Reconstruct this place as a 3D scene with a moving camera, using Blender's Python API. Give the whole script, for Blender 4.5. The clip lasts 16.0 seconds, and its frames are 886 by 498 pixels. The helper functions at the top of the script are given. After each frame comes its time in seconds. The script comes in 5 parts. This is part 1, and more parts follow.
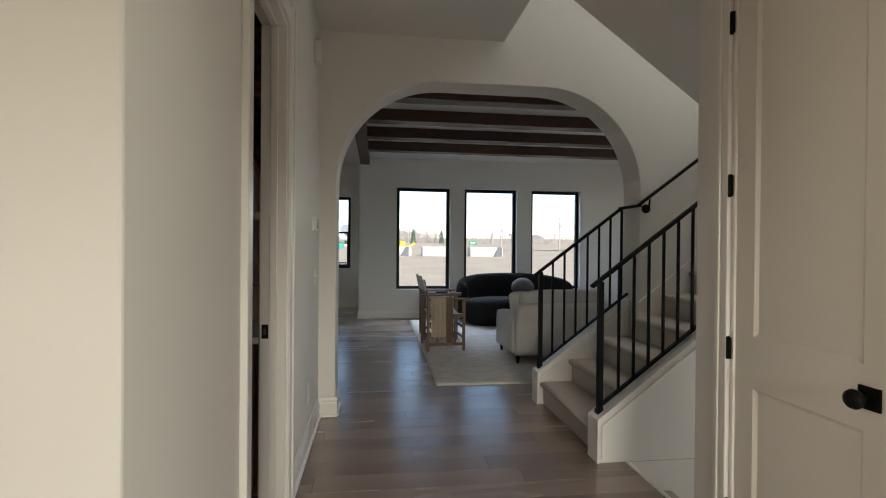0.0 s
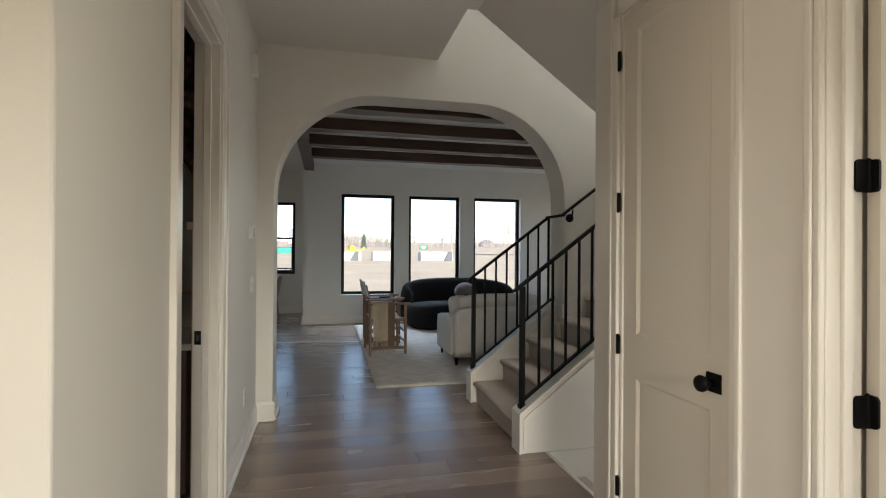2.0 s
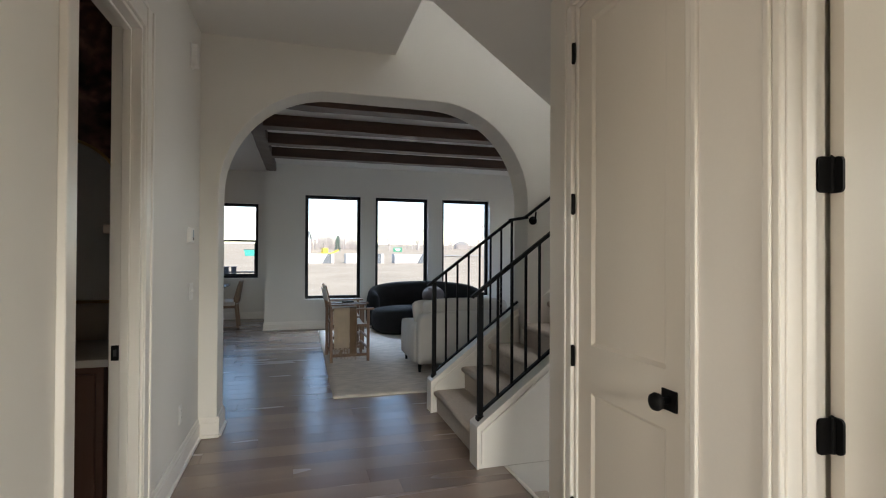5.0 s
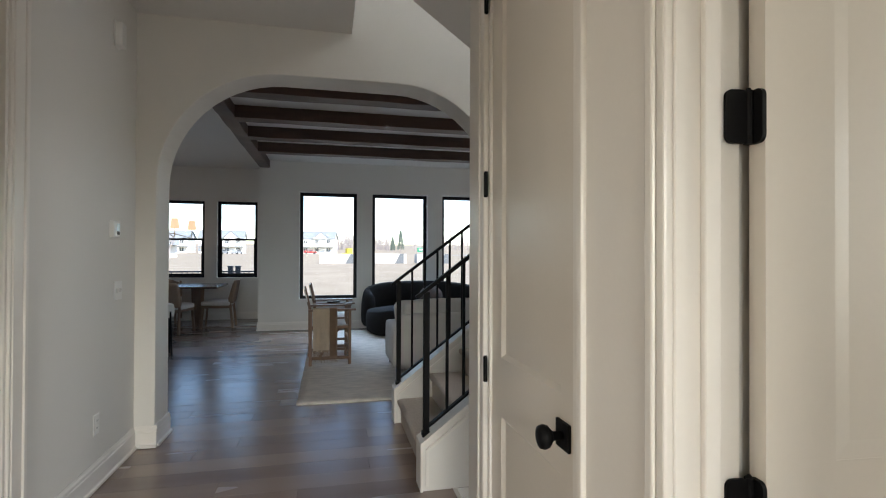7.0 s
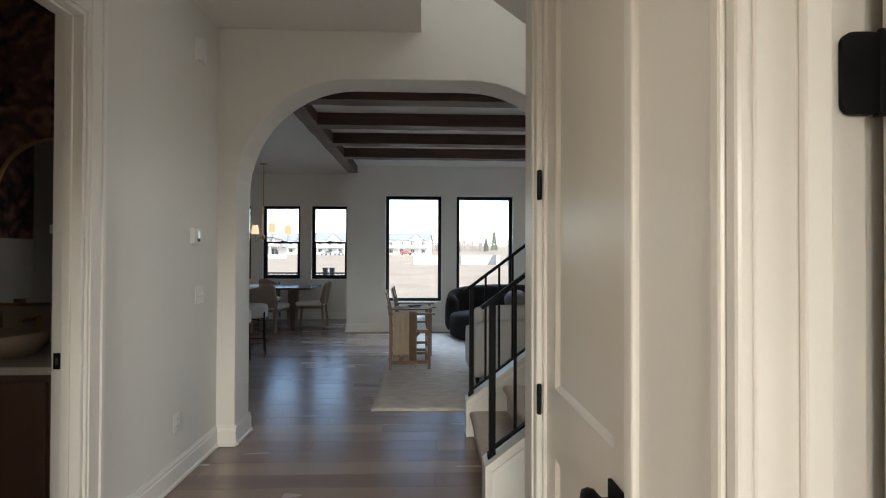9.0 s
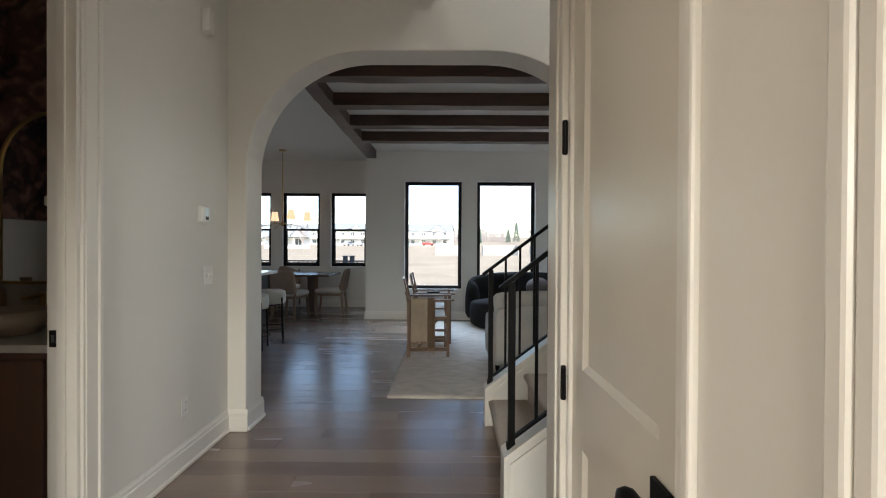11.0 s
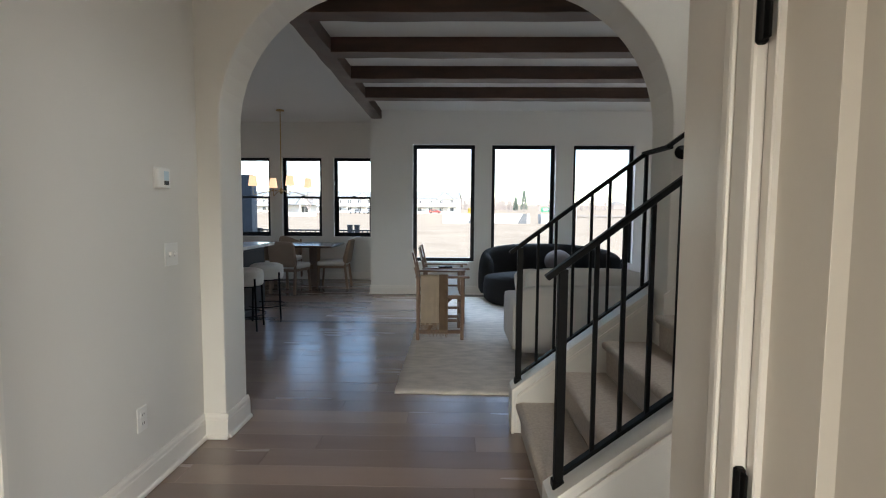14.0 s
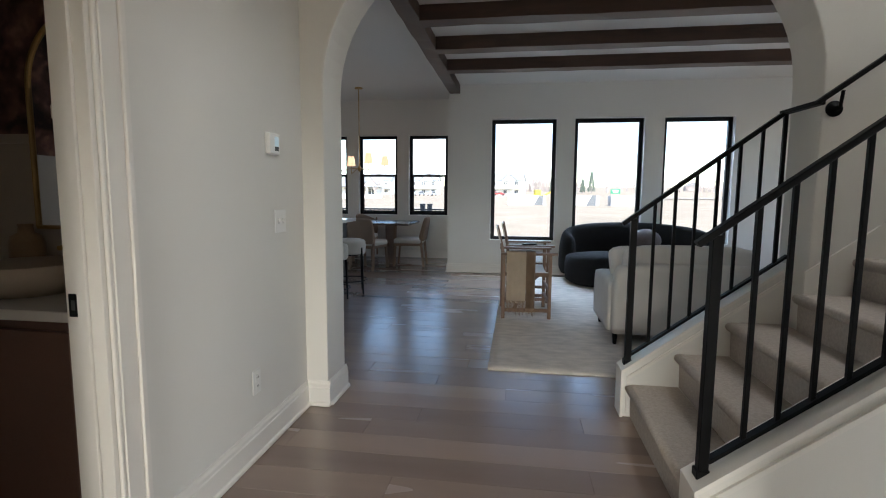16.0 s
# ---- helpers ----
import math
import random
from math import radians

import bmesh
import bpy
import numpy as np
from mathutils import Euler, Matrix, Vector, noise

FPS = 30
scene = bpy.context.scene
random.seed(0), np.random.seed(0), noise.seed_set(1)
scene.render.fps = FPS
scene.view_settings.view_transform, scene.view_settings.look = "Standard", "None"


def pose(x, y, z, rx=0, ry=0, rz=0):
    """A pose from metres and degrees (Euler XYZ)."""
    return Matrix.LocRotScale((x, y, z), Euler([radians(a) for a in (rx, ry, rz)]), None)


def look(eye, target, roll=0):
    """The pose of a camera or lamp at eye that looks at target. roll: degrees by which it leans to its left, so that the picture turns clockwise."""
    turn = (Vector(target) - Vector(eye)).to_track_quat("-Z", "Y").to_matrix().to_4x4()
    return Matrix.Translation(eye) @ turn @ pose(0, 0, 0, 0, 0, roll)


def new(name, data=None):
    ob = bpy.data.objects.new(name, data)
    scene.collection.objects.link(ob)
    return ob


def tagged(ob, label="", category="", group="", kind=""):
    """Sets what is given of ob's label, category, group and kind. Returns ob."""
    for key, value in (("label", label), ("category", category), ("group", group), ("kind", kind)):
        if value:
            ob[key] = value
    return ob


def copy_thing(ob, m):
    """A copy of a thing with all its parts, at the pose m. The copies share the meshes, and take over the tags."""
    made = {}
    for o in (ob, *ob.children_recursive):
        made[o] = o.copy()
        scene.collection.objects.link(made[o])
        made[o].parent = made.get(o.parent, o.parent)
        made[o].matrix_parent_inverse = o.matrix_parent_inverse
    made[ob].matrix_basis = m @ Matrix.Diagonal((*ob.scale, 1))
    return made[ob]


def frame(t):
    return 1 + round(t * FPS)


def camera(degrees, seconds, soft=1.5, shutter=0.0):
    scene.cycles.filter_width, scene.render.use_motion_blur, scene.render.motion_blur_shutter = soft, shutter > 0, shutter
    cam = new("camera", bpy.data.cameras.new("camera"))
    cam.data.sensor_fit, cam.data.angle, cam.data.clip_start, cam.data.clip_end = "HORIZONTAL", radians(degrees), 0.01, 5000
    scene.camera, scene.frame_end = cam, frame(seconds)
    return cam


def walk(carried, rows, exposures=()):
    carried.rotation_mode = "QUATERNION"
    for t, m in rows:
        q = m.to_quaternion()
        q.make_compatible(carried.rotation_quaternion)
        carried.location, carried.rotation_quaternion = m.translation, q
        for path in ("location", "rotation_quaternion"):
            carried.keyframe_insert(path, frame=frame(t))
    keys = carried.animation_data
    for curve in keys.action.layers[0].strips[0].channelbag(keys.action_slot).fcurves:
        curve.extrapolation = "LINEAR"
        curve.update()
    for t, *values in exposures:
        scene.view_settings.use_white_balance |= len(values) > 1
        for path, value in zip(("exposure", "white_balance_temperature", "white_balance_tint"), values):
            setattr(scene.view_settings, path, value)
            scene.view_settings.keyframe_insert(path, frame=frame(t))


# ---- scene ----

cam = camera(83.4, 16.0, soft=1.1)
PATH = [
    (0, (0.447, -3.952, 1.338), (0.71, -1.969, 1.326), 0.5),
    (0.5, (0.45, -3.972, 1.354), (0.827, -2.008, 1.346), 0.4),
    (1, (0.437, -4.015, 1.376), (0.878, -2.065, 1.375), 0.5),
    (1.5, (0.505, -4.114, 1.362), (0.955, -2.166, 1.37), 0.3),
    (2, (0.541, -4.167, 1.362), (0.996, -2.219, 1.369), 0.4),
    (2.5, (0.557, -4.187, 1.353), (1.02, -2.241, 1.36), 0.4),
    (3, (0.563, -4.169, 1.368), (1.04, -2.227, 1.373), 0.4),
    (5.5, (0.863, -4.004, 1.376), (1.423, -2.084, 1.396), 0.2),
    (6, (1.063, -3.996, 1.369), (1.623, -2.076, 1.392), 0.1),
    (6.5, (1.221, -3.965, 1.354), (1.734, -2.032, 1.377), 0.1),
    (7, (1.296, -3.803, 1.346), (1.744, -1.854, 1.363), 0.2),
    (7.5, (1.324, -3.676, 1.368), (1.689, -1.710, 1.387), 0.3),
    (8, (1.38, -3.652, 1.38), (1.605, -1.665, 1.4), 0.2),
    (8.5, (1.461, -3.633, 1.387), (1.585, -1.637, 1.407), 0.2),
    (9, (1.483, -3.628, 1.378), (1.559, -1.629, 1.398), 0.2),
    (11.3, (1.52, -3.36, 1.302), (1.495, -1.36, 1.269), 0.3),
    (11.5, (1.51, -3.267, 1.304), (1.478, -1.268, 1.258), 0.3),
    (12, (1.508, -3.111, 1.307), (1.475, -1.113, 1.231), 0.3),
    (12.5, (1.526, -2.918, 1.315), (1.492, -0.921, 1.218), 0.2),
    (13, (1.499, -2.819, 1.297), (1.465, -0.822, 1.184), 0.5),
    (13.5, (1.463, -2.793, 1.314), (1.429, -0.798, 1.181), 0.5),
    (14, (1.442, -2.8, 1.327), (1.404, -0.805, 1.181), 0.4),
    (14.5, (1.439, -2.817, 1.321), (1.398, -0.824, 1.164), 0.4),
    (15, (1.399, -2.809, 1.302), (1.347, -0.818, 1.124), 0.4),
    (15.5, (1.323, -2.792, 1.269), (1.229, -0.804, 1.075), 0.5),
    (16, (1.200, -2.697, 1.246), (0.913, -0.730, 1.028), 0.4),
]
walk(cam, [(t, look(eye, target, roll)) for t, eye, target, roll in PATH], exposures=[(0.0, 0.98, 6750, 10), (0.8, 1.08, 7050, 10), (1.4, 1.16, 7050, 10), (2.4, 1.24, 6760, 10), (5.5, 1.25, 6500, 10), (6.5, 1.25, 6320, 10), (9.0, 1.30, 6600, 10), (12.0, 1.40, 6680, 10), (14.0, 1.48, 6580, 10), (16.0, 1.57, 6400, 10)])

# ---- world, sun, and area lamps that add daylight indoors ----
world = bpy.data.worlds.new("sky")
scene.world = world
world.use_nodes = True
wn = world.node_tree.nodes
sky = wn.new("ShaderNodeTexSky")
sky.sky_type = "NISHITA"
sky.sun_disc = False
sky.sun_elevation, sky.sun_rotation = radians(38), radians(160)
sky.air_density, sky.dust_density, sky.ozone_density = 1.0, 0.15, 2.5
world.node_tree.links.new(sky.outputs[0], wn["Background"].inputs[0])
wn["Background"].inputs[1].default_value = 0.15

sun = new("sun", bpy.data.lights.new("sun", "SUN"))
sun.data.energy, sun.data.angle, sun.data.color = 3.9, radians(0.6), (1.0, 0.95, 0.88)
sun.matrix_world = look((0, 0, 0), (-math.sin(radians(20)), math.cos(radians(20)), -math.tan(radians(38))))


def area_light(name, eye, target, w, h, watts, color):
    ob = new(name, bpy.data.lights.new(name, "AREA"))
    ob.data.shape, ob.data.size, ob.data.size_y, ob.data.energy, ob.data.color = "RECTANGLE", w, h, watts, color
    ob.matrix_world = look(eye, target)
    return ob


SKYC = (0.56, 0.75, 1.0)
DAY = (0.93, 0.96, 1.0)
AMBER = (1.0, 0.87, 0.70)
WARM = (1.0, 0.95, 0.84)
PALE = (1.0, 0.975, 0.87)
# Unseen front light, placed so its beam falls on floor and furniture.
area_light("unseen_front_daylight", (0.9, -11.5, 2.75), (0.9, 1.0, 0.5), 3.0, 0.8, 295, WARM)
# Side room daylight out of view; lamp and opening are both assumed.
area_light("unseen_study_daylight", (5.1, -4.2, 1.6), (0, -3.9, 1.4), 1.6, 1.6, 25, PALE)
# Added amber lamp, out of view, that warms and brightens the right-hand doors.
area_light("added_dining_light", (-3.9, -4.4, 1.7), (1.84, -2.6, 1.3), 1.8, 1.6, 30, AMBER)
# Added lamp in a low opening under the stair soffit; no window known there.
area_light("added_stair_hall_light", (4.26, -1.5, 0.4), (1.0, -1.2, 0.3), 0.8, 0.7, 6.5, DAY)
# Added lamp just below the stairwell ceiling, without any opening of its own.
area_light("added_stairwell_light", (3.6, -0.5, 4.6), (2.2, -0.5, 0.5), 1.0, 0.7, 12, DAY)
area_light("tall_window_daylight", (2.55, 7.0, 3.9), (2.55, 3.6, 0.2), 4.6, 1.6, 240, SKYC)
area_light("nook_window_daylight", (-1.5, 8.6, 3.9), (-1.5, 5.4, 0.2), 3.4, 1.6, 58, SKYC)
# Two lamps added at side walls that stay out of view.
area_light("added_living_side_light", (6.2, 2.6, 1.6), (0, 2.6, 1.2), 2.4, 1.8, 2, DAY)
area_light("added_kitchen_light", (-5.1, 3.0, 1.7), (0, 3.0, 1.2), 2.0, 1.2, 3, DAY)


# ---- materials ----
def material(name):
    m = bpy.data.materials.new(name)
    m.use_nodes = True
    return m, m.node_tree.nodes, m.node_tree.links, m.node_tree.nodes["Principled BSDF"]


def surface(name, color, rough=0.6, metal=0.0, vary=0.08, scale=3.0, fine=120.0, bump=0.02, stretch=(1, 1, 1), spec=0.5, dist=0.002, rough_vary=0.06):
    """Paint, cloth, stone: two scales of variation in tone, a fine relief, roughness that wanders."""
    m, n, l, b = material(name)
    co = n.new("ShaderNodeTexCoord")
    mp = n.new("ShaderNodeMapping")
    mp.inputs["Scale"].default_value = stretch
    l.new(co.outputs["Object"], mp.inputs[0])
    big, small = n.new("ShaderNodeTexNoise"), n.new("ShaderNodeTexNoise")
    big.inputs["Scale"].default_value, small.inputs["Scale"].default_value = scale, fine
    big.inputs["Detail"].default_value, small.inputs["Detail"].default_value = 4, 3
    for t in (big, small):
        l.new(mp.outputs[0], t.inputs["Vector"])
    mix = n.new("ShaderNodeMix")
    mix.data_type = "FLOAT"
    mix.inputs[0].default_value = 0.35
    l.new(big.outputs[0], mix.inputs[2])
    l.new(small.outputs[0], mix.inputs[3])
    ramp = n.new("ShaderNodeValToRGB")
    ramp.color_ramp.elements[0].position, ramp.color_ramp.elements[1].position = 0.3, 0.7
    ramp.color_ramp.elements[0].color = (*[c * (1 - vary) for c in color], 1)
    ramp.color_ramp.elements[1].color = (*[min(1, c * (1 + vary)) for c in color], 1)
    l.new(mix.outputs[0], ramp.inputs[0])
    l.new(ramp.outputs[0], b.inputs["Base Color"])
    rr = n.new("ShaderNodeMapRange")
    rr.inputs[3].default_value, rr.inputs[4].default_value = max(0.02, rough - rough_vary), min(1, rough + rough_vary)
    l.new(big.outputs[0], rr.inputs[0])
    l.new(rr.outputs[0], b.inputs["Roughness"])
    b.inputs["Metallic"].default_value = metal
    b.inputs["Specular IOR Level"].default_value = spec
    if bump:
        bp = n.new("ShaderNodeBump")
        bp.inputs["Strength"].default_value, bp.inputs["Distance"].default_value = bump, dist
        l.new(small.outputs[0], bp.inputs["Height"])
        l.new(bp.outputs[0], b.inputs["Normal"])
    return m


def wood(name, dark, light, rough=0.45, axis=0, grain=18.0, piece=0.25, bump=0.15, broad=0.4, spec=0.5):
    """Wood with grain along one axis; each piece has its own tone."""
    m, n, l, b = material(name)
    co, mp = n.new("ShaderNodeTexCoord"), n.new("ShaderNodeMapping")
    mp.inputs["Scale"].default_value = [1.2 if i == axis else grain for i in range(3)]
    info, geo, add = n.new("ShaderNodeObjectInfo"), n.new("ShaderNodeNewGeometry"), n.new("ShaderNodeMath")
    l.new(info.outputs["Random"], add.inputs[0])
    l.new(geo.outputs["Random Per Island"], add.inputs[1])
    off, shift = n.new("ShaderNodeMath"), n.new("ShaderNodeVectorMath")
    off.operation, off.inputs[1].default_value = "MULTIPLY", 37.0
    l.new(add.outputs[0], off.inputs[0])
    l.new(co.outputs["Object"], shift.inputs[0])
    l.new(off.outputs[0], shift.inputs[1])
    l.new(shift.outputs[0], mp.inputs[0])
    g, big = n.new("ShaderNodeTexNoise"), n.new("ShaderNodeTexNoise")
    g.inputs["Scale"].default_value, g.inputs["Detail"].default_value, g.inputs["Distortion"].default_value = 1.6, 8, 0.9
    big.inputs["Scale"].default_value, big.inputs["Detail"].default_value = 0.35, 3
    l.new(mp.outputs[0], g.inputs["Vector"])
    l.new(mp.outputs[0], big.inputs["Vector"])
    fr = n.new("ShaderNodeMath")
    fr.operation = "FRACT"
    l.new(add.outputs[0], fr.inputs[0])
    s1, s2 = n.new("ShaderNodeMix"), n.new("ShaderNodeMix")
    s1.inputs[0].default_value, s2.inputs[0].default_value = broad, piece
    b.inputs["Specular IOR Level"].default_value = spec
    l.new(g.outputs[0], s1.inputs[2])
    l.new(big.outputs[0], s1.inputs[3])
    l.new(s1.outputs[0], s2.inputs[2])
    l.new(fr.outputs[0], s2.inputs[3])
    ramp = n.new("ShaderNodeValToRGB")
    ramp.color_ramp.elements[0].position, ramp.color_ramp.elements[1].position = 0.22, 0.78
    ramp.color_ramp.elements[0].color, ramp.color_ramp.elements[1].color = (*dark, 1), (*light, 1)
    l.new(s2.outputs[0], ramp.inputs[0])
    l.new(ramp.outputs[0], b.inputs["Base Color"])
    rr = n.new("ShaderNodeMapRange")
    rr.inputs[3].default_value, rr.inputs[4].default_value = rough - 0.08, rough + 0.1
    l.new((big if broad > 0.6 else g).outputs[0], rr.inputs[0])
    l.new(rr.outputs[0], b.inputs["Roughness"])
    bp = n.new("ShaderNodeBump")
    bp.inputs["Strength"].default_value, bp.inputs["Distance"].default_value = bump, 0.002
    l.new(g.outputs[0], bp.inputs["Height"])
    l.new(bp.outputs[0], b.inputs["Normal"])
    return m


PAINT = surface("wall_paint", (0.72, 0.70, 0.655), 0.75, vary=0.025, scale=1.2, fine=260, bump=0.06, spec=0.3)
CEIL = surface("ceiling_paint", (0.72, 0.70, 0.665), 0.9, vary=0.02, scale=0.8, fine=220, bump=0.08, spec=0.2)
TRIM = surface("trim_enamel", (0.76, 0.73, 0.68), 0.32, vary=0.02, scale=2, fine=90, bump=0.015)
DOORP = surface("door_enamel", (0.70, 0.655, 0.585), 0.3, vary=0.02, scale=1.5, fine=80, bump=0.02)
BLACK = surface("black_metal", (0.004, 0.004, 0.0045), 0.5, vary=0.2, scale=8, fine=200, bump=0.02, spec=0.14)
FRAMEB = surface("black_window_frame", (0.007, 0.0075, 0.010), 0.4, vary=0.15, scale=5, fine=150, bump=0.01, spec=0.2)
FLOORM = wood("oak_floor", (0.175, 0.128, 0.105), (0.315, 0.233, 0.190), 0.24, 0, 9, 0.34, 0.004, 0.9, 1.0)
SUBFLOOR = surface("subfloor", (0.05, 0.035, 0.026), 0.8)
BEAMM = wood("stained_beam", (0.014, 0.007, 0.0045), (0.115, 0.060, 0.038), 0.5, 0, 7, 0.12, 0.6)
BEAMY = wood("stained_long_beam", (0.014, 0.007, 0.0045), (0.14, 0.080, 0.054), 0.5, 1, 7, 0.12, 0.6)
CARPET = surface("stair_carpet", (0.46, 0.405, 0.35), 0.95, vary=0.15, scale=70, fine=230, bump=1.0, spec=0.1, dist=0.004)
RUGM = surface("rug_wool", (0.70, 0.645, 0.585), 0.95, vary=0.22, scale=6.5, fine=70, bump=1.0, spec=0.1, dist=0.008, stretch=(1, 2.4, 1))
CHARCOAL = surface("charcoal_boucle", (0.014, 0.0135, 0.014), 0.9, vary=0.25, scale=9, fine=300, bump=0.8, spec=0.2, dist=0.004)
LINEN = surface("oat_linen", (0.66, 0.63, 0.59), 0.9, vary=0.06, scale=6, fine=420, bump=0.5, spec=0.15)
MAUVE = surface("mauve_cushion_cloth", (0.15, 0.125, 0.12), 0.9, vary=0.2, scale=10, fine=300, bump=0.6, spec=0.15)
CREAM = surface("cream_boucle", (0.68, 0.64, 0.58), 0.9, vary=0.08, scale=12, fine=260, bump=0.9, spec=0.15, dist=0.004)
OAK = wood("chair_oak", (0.11, 0.060, 0.036), (0.26, 0.155, 0.098), 0.45, 2, 20, 0.15, 0.1)
OAKX = wood("chair_oak_rail", (0.11, 0.060, 0.036), (0.26, 0.155, 0.098), 0.45, 0, 20, 0.15, 0.1)
ASH = wood("dining_wood", (0.16, 0.10, 0.065), (0.34, 0.235, 0.16), 0.45, 2, 16, 0.15, 0.1)
THROW = surface("throw_wool", (0.80, 0.68, 0.53), 0.95, vary=0.12, scale=8, fine=350, bump=0.8, spec=0.1, dist=0.004)
THROWD = surface("throw_wool_dark", (0.36, 0.25, 0.17), 0.95, vary=0.2, scale=9, fine=350, bump=0.8, spec=0.1, dist=0.004)
WHITECL = surface("white_canvas", (0.74, 0.72, 0.68), 0.85, vary=0.05, scale=7, fine=400, bump=0.3)
QUARTZ = surface("pale_quartz", (0.72, 0.71, 0.69), 0.18, vary=0.05, scale=3, fine=30, bump=0.0)
ISLAND = surface("island_paint", (0.018, 0.018, 0.02), 0.4, vary=0.12, scale=4)
BRASS = surface("aged_brass", (0.46, 0.31, 0.13), 0.3, metal=1.0, vary=0.12, scale=12, fine=90, bump=0.02)
DEVICE = surface("white_plastic", (0.78, 0.77, 0.74), 0.35, vary=0.015, scale=5, fine=60, bump=0.0)
SCREEN = surface("grey_display", (0.13, 0.15, 0.16), 0.15, vary=0.05)
# The screen's backlight is put into this pale base colour; nothing emits.
LCD = surface("pale_display", (0.62, 0.74, 0.80), 0.12, vary=0.02, bump=0.0)
# Light grey for the switch slots, with the toggles' small shadows in the colour.
TOGGLE_SHADE = surface("toggle_shadow_plastic", (0.55, 0.54, 0.52), 0.45, vary=0.02)
SLOT = surface("dark_slot", (0.03, 0.03, 0.03), 0.6)
VANITY = surface("vanity_paint", (0.16, 0.092, 0.072), 0.45, vary=0.06, scale=3)
STEEL = surface("brushed_steel", (0.55, 0.55, 0.55), 0.3, metal=1.0, vary=0.08)


def glass_material():
    m, n, l, b = material("window_glass")
    t, gl, mx, lw = n.new("ShaderNodeBsdfTransparent"), n.new("ShaderNodeBsdfGlossy"), n.new("ShaderNodeMixShader"), n.new("ShaderNodeFresnel")
    gl.inputs["Roughness"].default_value = 0.02
    lw.inputs[0].default_value = 1.22
    l.new(lw.outputs[0], mx.inputs[0])
    l.new(t.outputs[0], mx.inputs[1])
    l.new(gl.outputs[0], mx.inputs[2])
    l.new(mx.outputs[0], n["Material Output"].inputs[0])
    n.remove(b)
    return m


GLASS = glass_material()


# ---- mesh helpers ----
def box(bm, x0, x1, y0, y1, z0, z1, bevel=0.0, seg=1):
    vs = [bm.verts.new((x, y, z)) for x in (x0, x1) for y in (y0, y1) for z in (z0, z1)]
    fs = [bm.faces.new([vs[i] for i in q]) for q in ((0, 1, 3, 2), (4, 6, 7, 5), (0, 4, 5, 1), (2, 3, 7, 6), (0, 2, 6, 4), (1, 5, 7, 3))]
    if bevel:
        es = list({e for f in fs for e in f.edges})
        bmesh.ops.bevel(bm, geom=es, offset=bevel, segments=seg, profile=0.5, affect="EDGES")
    return bm


def boxes(*specs, bevel=0.0, seg=1):
    bm = bmesh.new()
    for s in specs:
        box(bm, *s, bevel=bevel, seg=seg)
    return bm


def tube(bm, a, b, r, sides=10, r2=None):
    """A round bar from a to b."""
    a, b = Vector(a), Vector(b)
    q = (b - a).to_track_quat("Z", "Y")
    r2 = r if r2 is None else r2
    rings = []
    for p, rad in ((a, r), (b, r2)):
        rings.append([bm.verts.new(p + q @ Vector((rad * math.cos(2 * math.pi * i / sides), rad * math.sin(2 * math.pi * i / sides), 0))) for i in range(sides)])
    for i in range(sides):
        j = (i + 1) % sides
        bm.faces.new((rings[0][i], rings[0][j], rings[1][j], rings[1][i]))
    bm.faces.new(rings[0][::-1])
    bm.faces.new(rings[1])
    return bm


def bar(bm, a, b, w, h, bevel=0.0, up=(0, 0, 1)):
    """A square bar from a to b, w across and h high."""
    a, b = Vector(a), Vector(b)
    d = (b - a).normalized()
    side = d.cross(Vector(up))
    side = side.normalized() if side.length > 1e-4 else Vector((1, 0, 0))
    top = side.cross(d).normalized()
    vs = [bm.verts.new(p + side * sx * w / 2 + top * sz * h / 2) for p in (a, b) for sx in (-1, 1) for sz in (-1, 1)]
    fs = [bm.faces.new([vs[i] for i in q]) for q in ((0, 1, 3, 2), (4, 6, 7, 5), (0, 4, 5, 1), (2, 3, 7, 6), (0, 2, 6, 4), (1, 5, 7, 3))]
    if bevel:
        bmesh.ops.bevel(bm, geom=list({e for f in fs for e in f.edges}), offset=bevel, segments=2, profile=0.5, affect="EDGES")
    return bm


def lathe(bm, profile, center=(0, 0, 0), sides=24):
    rings = []
    for r, z in profile:
        rings.append([bm.verts.new((center[0] + r * math.cos(2 * math.pi * i / sides), center[1] + r * math.sin(2 * math.pi * i / sides), center[2] + z)) for i in range(sides)])
    for a, b in zip(rings, rings[1:]):
        for i in range(sides):
            j = (i + 1) % sides
            bm.faces.new((a[i], a[j], b[j], b[i]))
    bm.faces.new(rings[0][::-1])
    bm.faces.new(rings[-1])
    return bm


def prism(bm, pts, axis, a, b):
    """A polygon in the plane across one axis, drawn out from a to b."""
    def place(p, v):
        return {"x": (v, p[0], p[1]), "y": (p[0], v, p[1]), "z": (p[0], p[1], v)}[axis]
    lo, hi = [bm.verts.new(place(p, a)) for p in pts], [bm.verts.new(place(p, b)) for p in pts]
    bm.faces.new(lo)
    bm.faces.new(hi[::-1])
    k = len(pts)
    for i in range(k):
        j = (i + 1) % k
        bm.faces.new((lo[i], hi[i], hi[j], lo[j]))
    bmesh.ops.recalc_face_normals(bm, faces=bm.faces[:])
    return bm


def mesh_of(name, bm, mat, smooth=False):
    bmesh.ops.recalc_face_normals(bm, faces=bm.faces[:])
    me = bpy.data.meshes.new(name)
    bm.to_mesh(me)
    bm.free()
    me.materials.append(mat)
    if smooth:
        for p in me.polygons:
            p.use_smooth = True
    return me


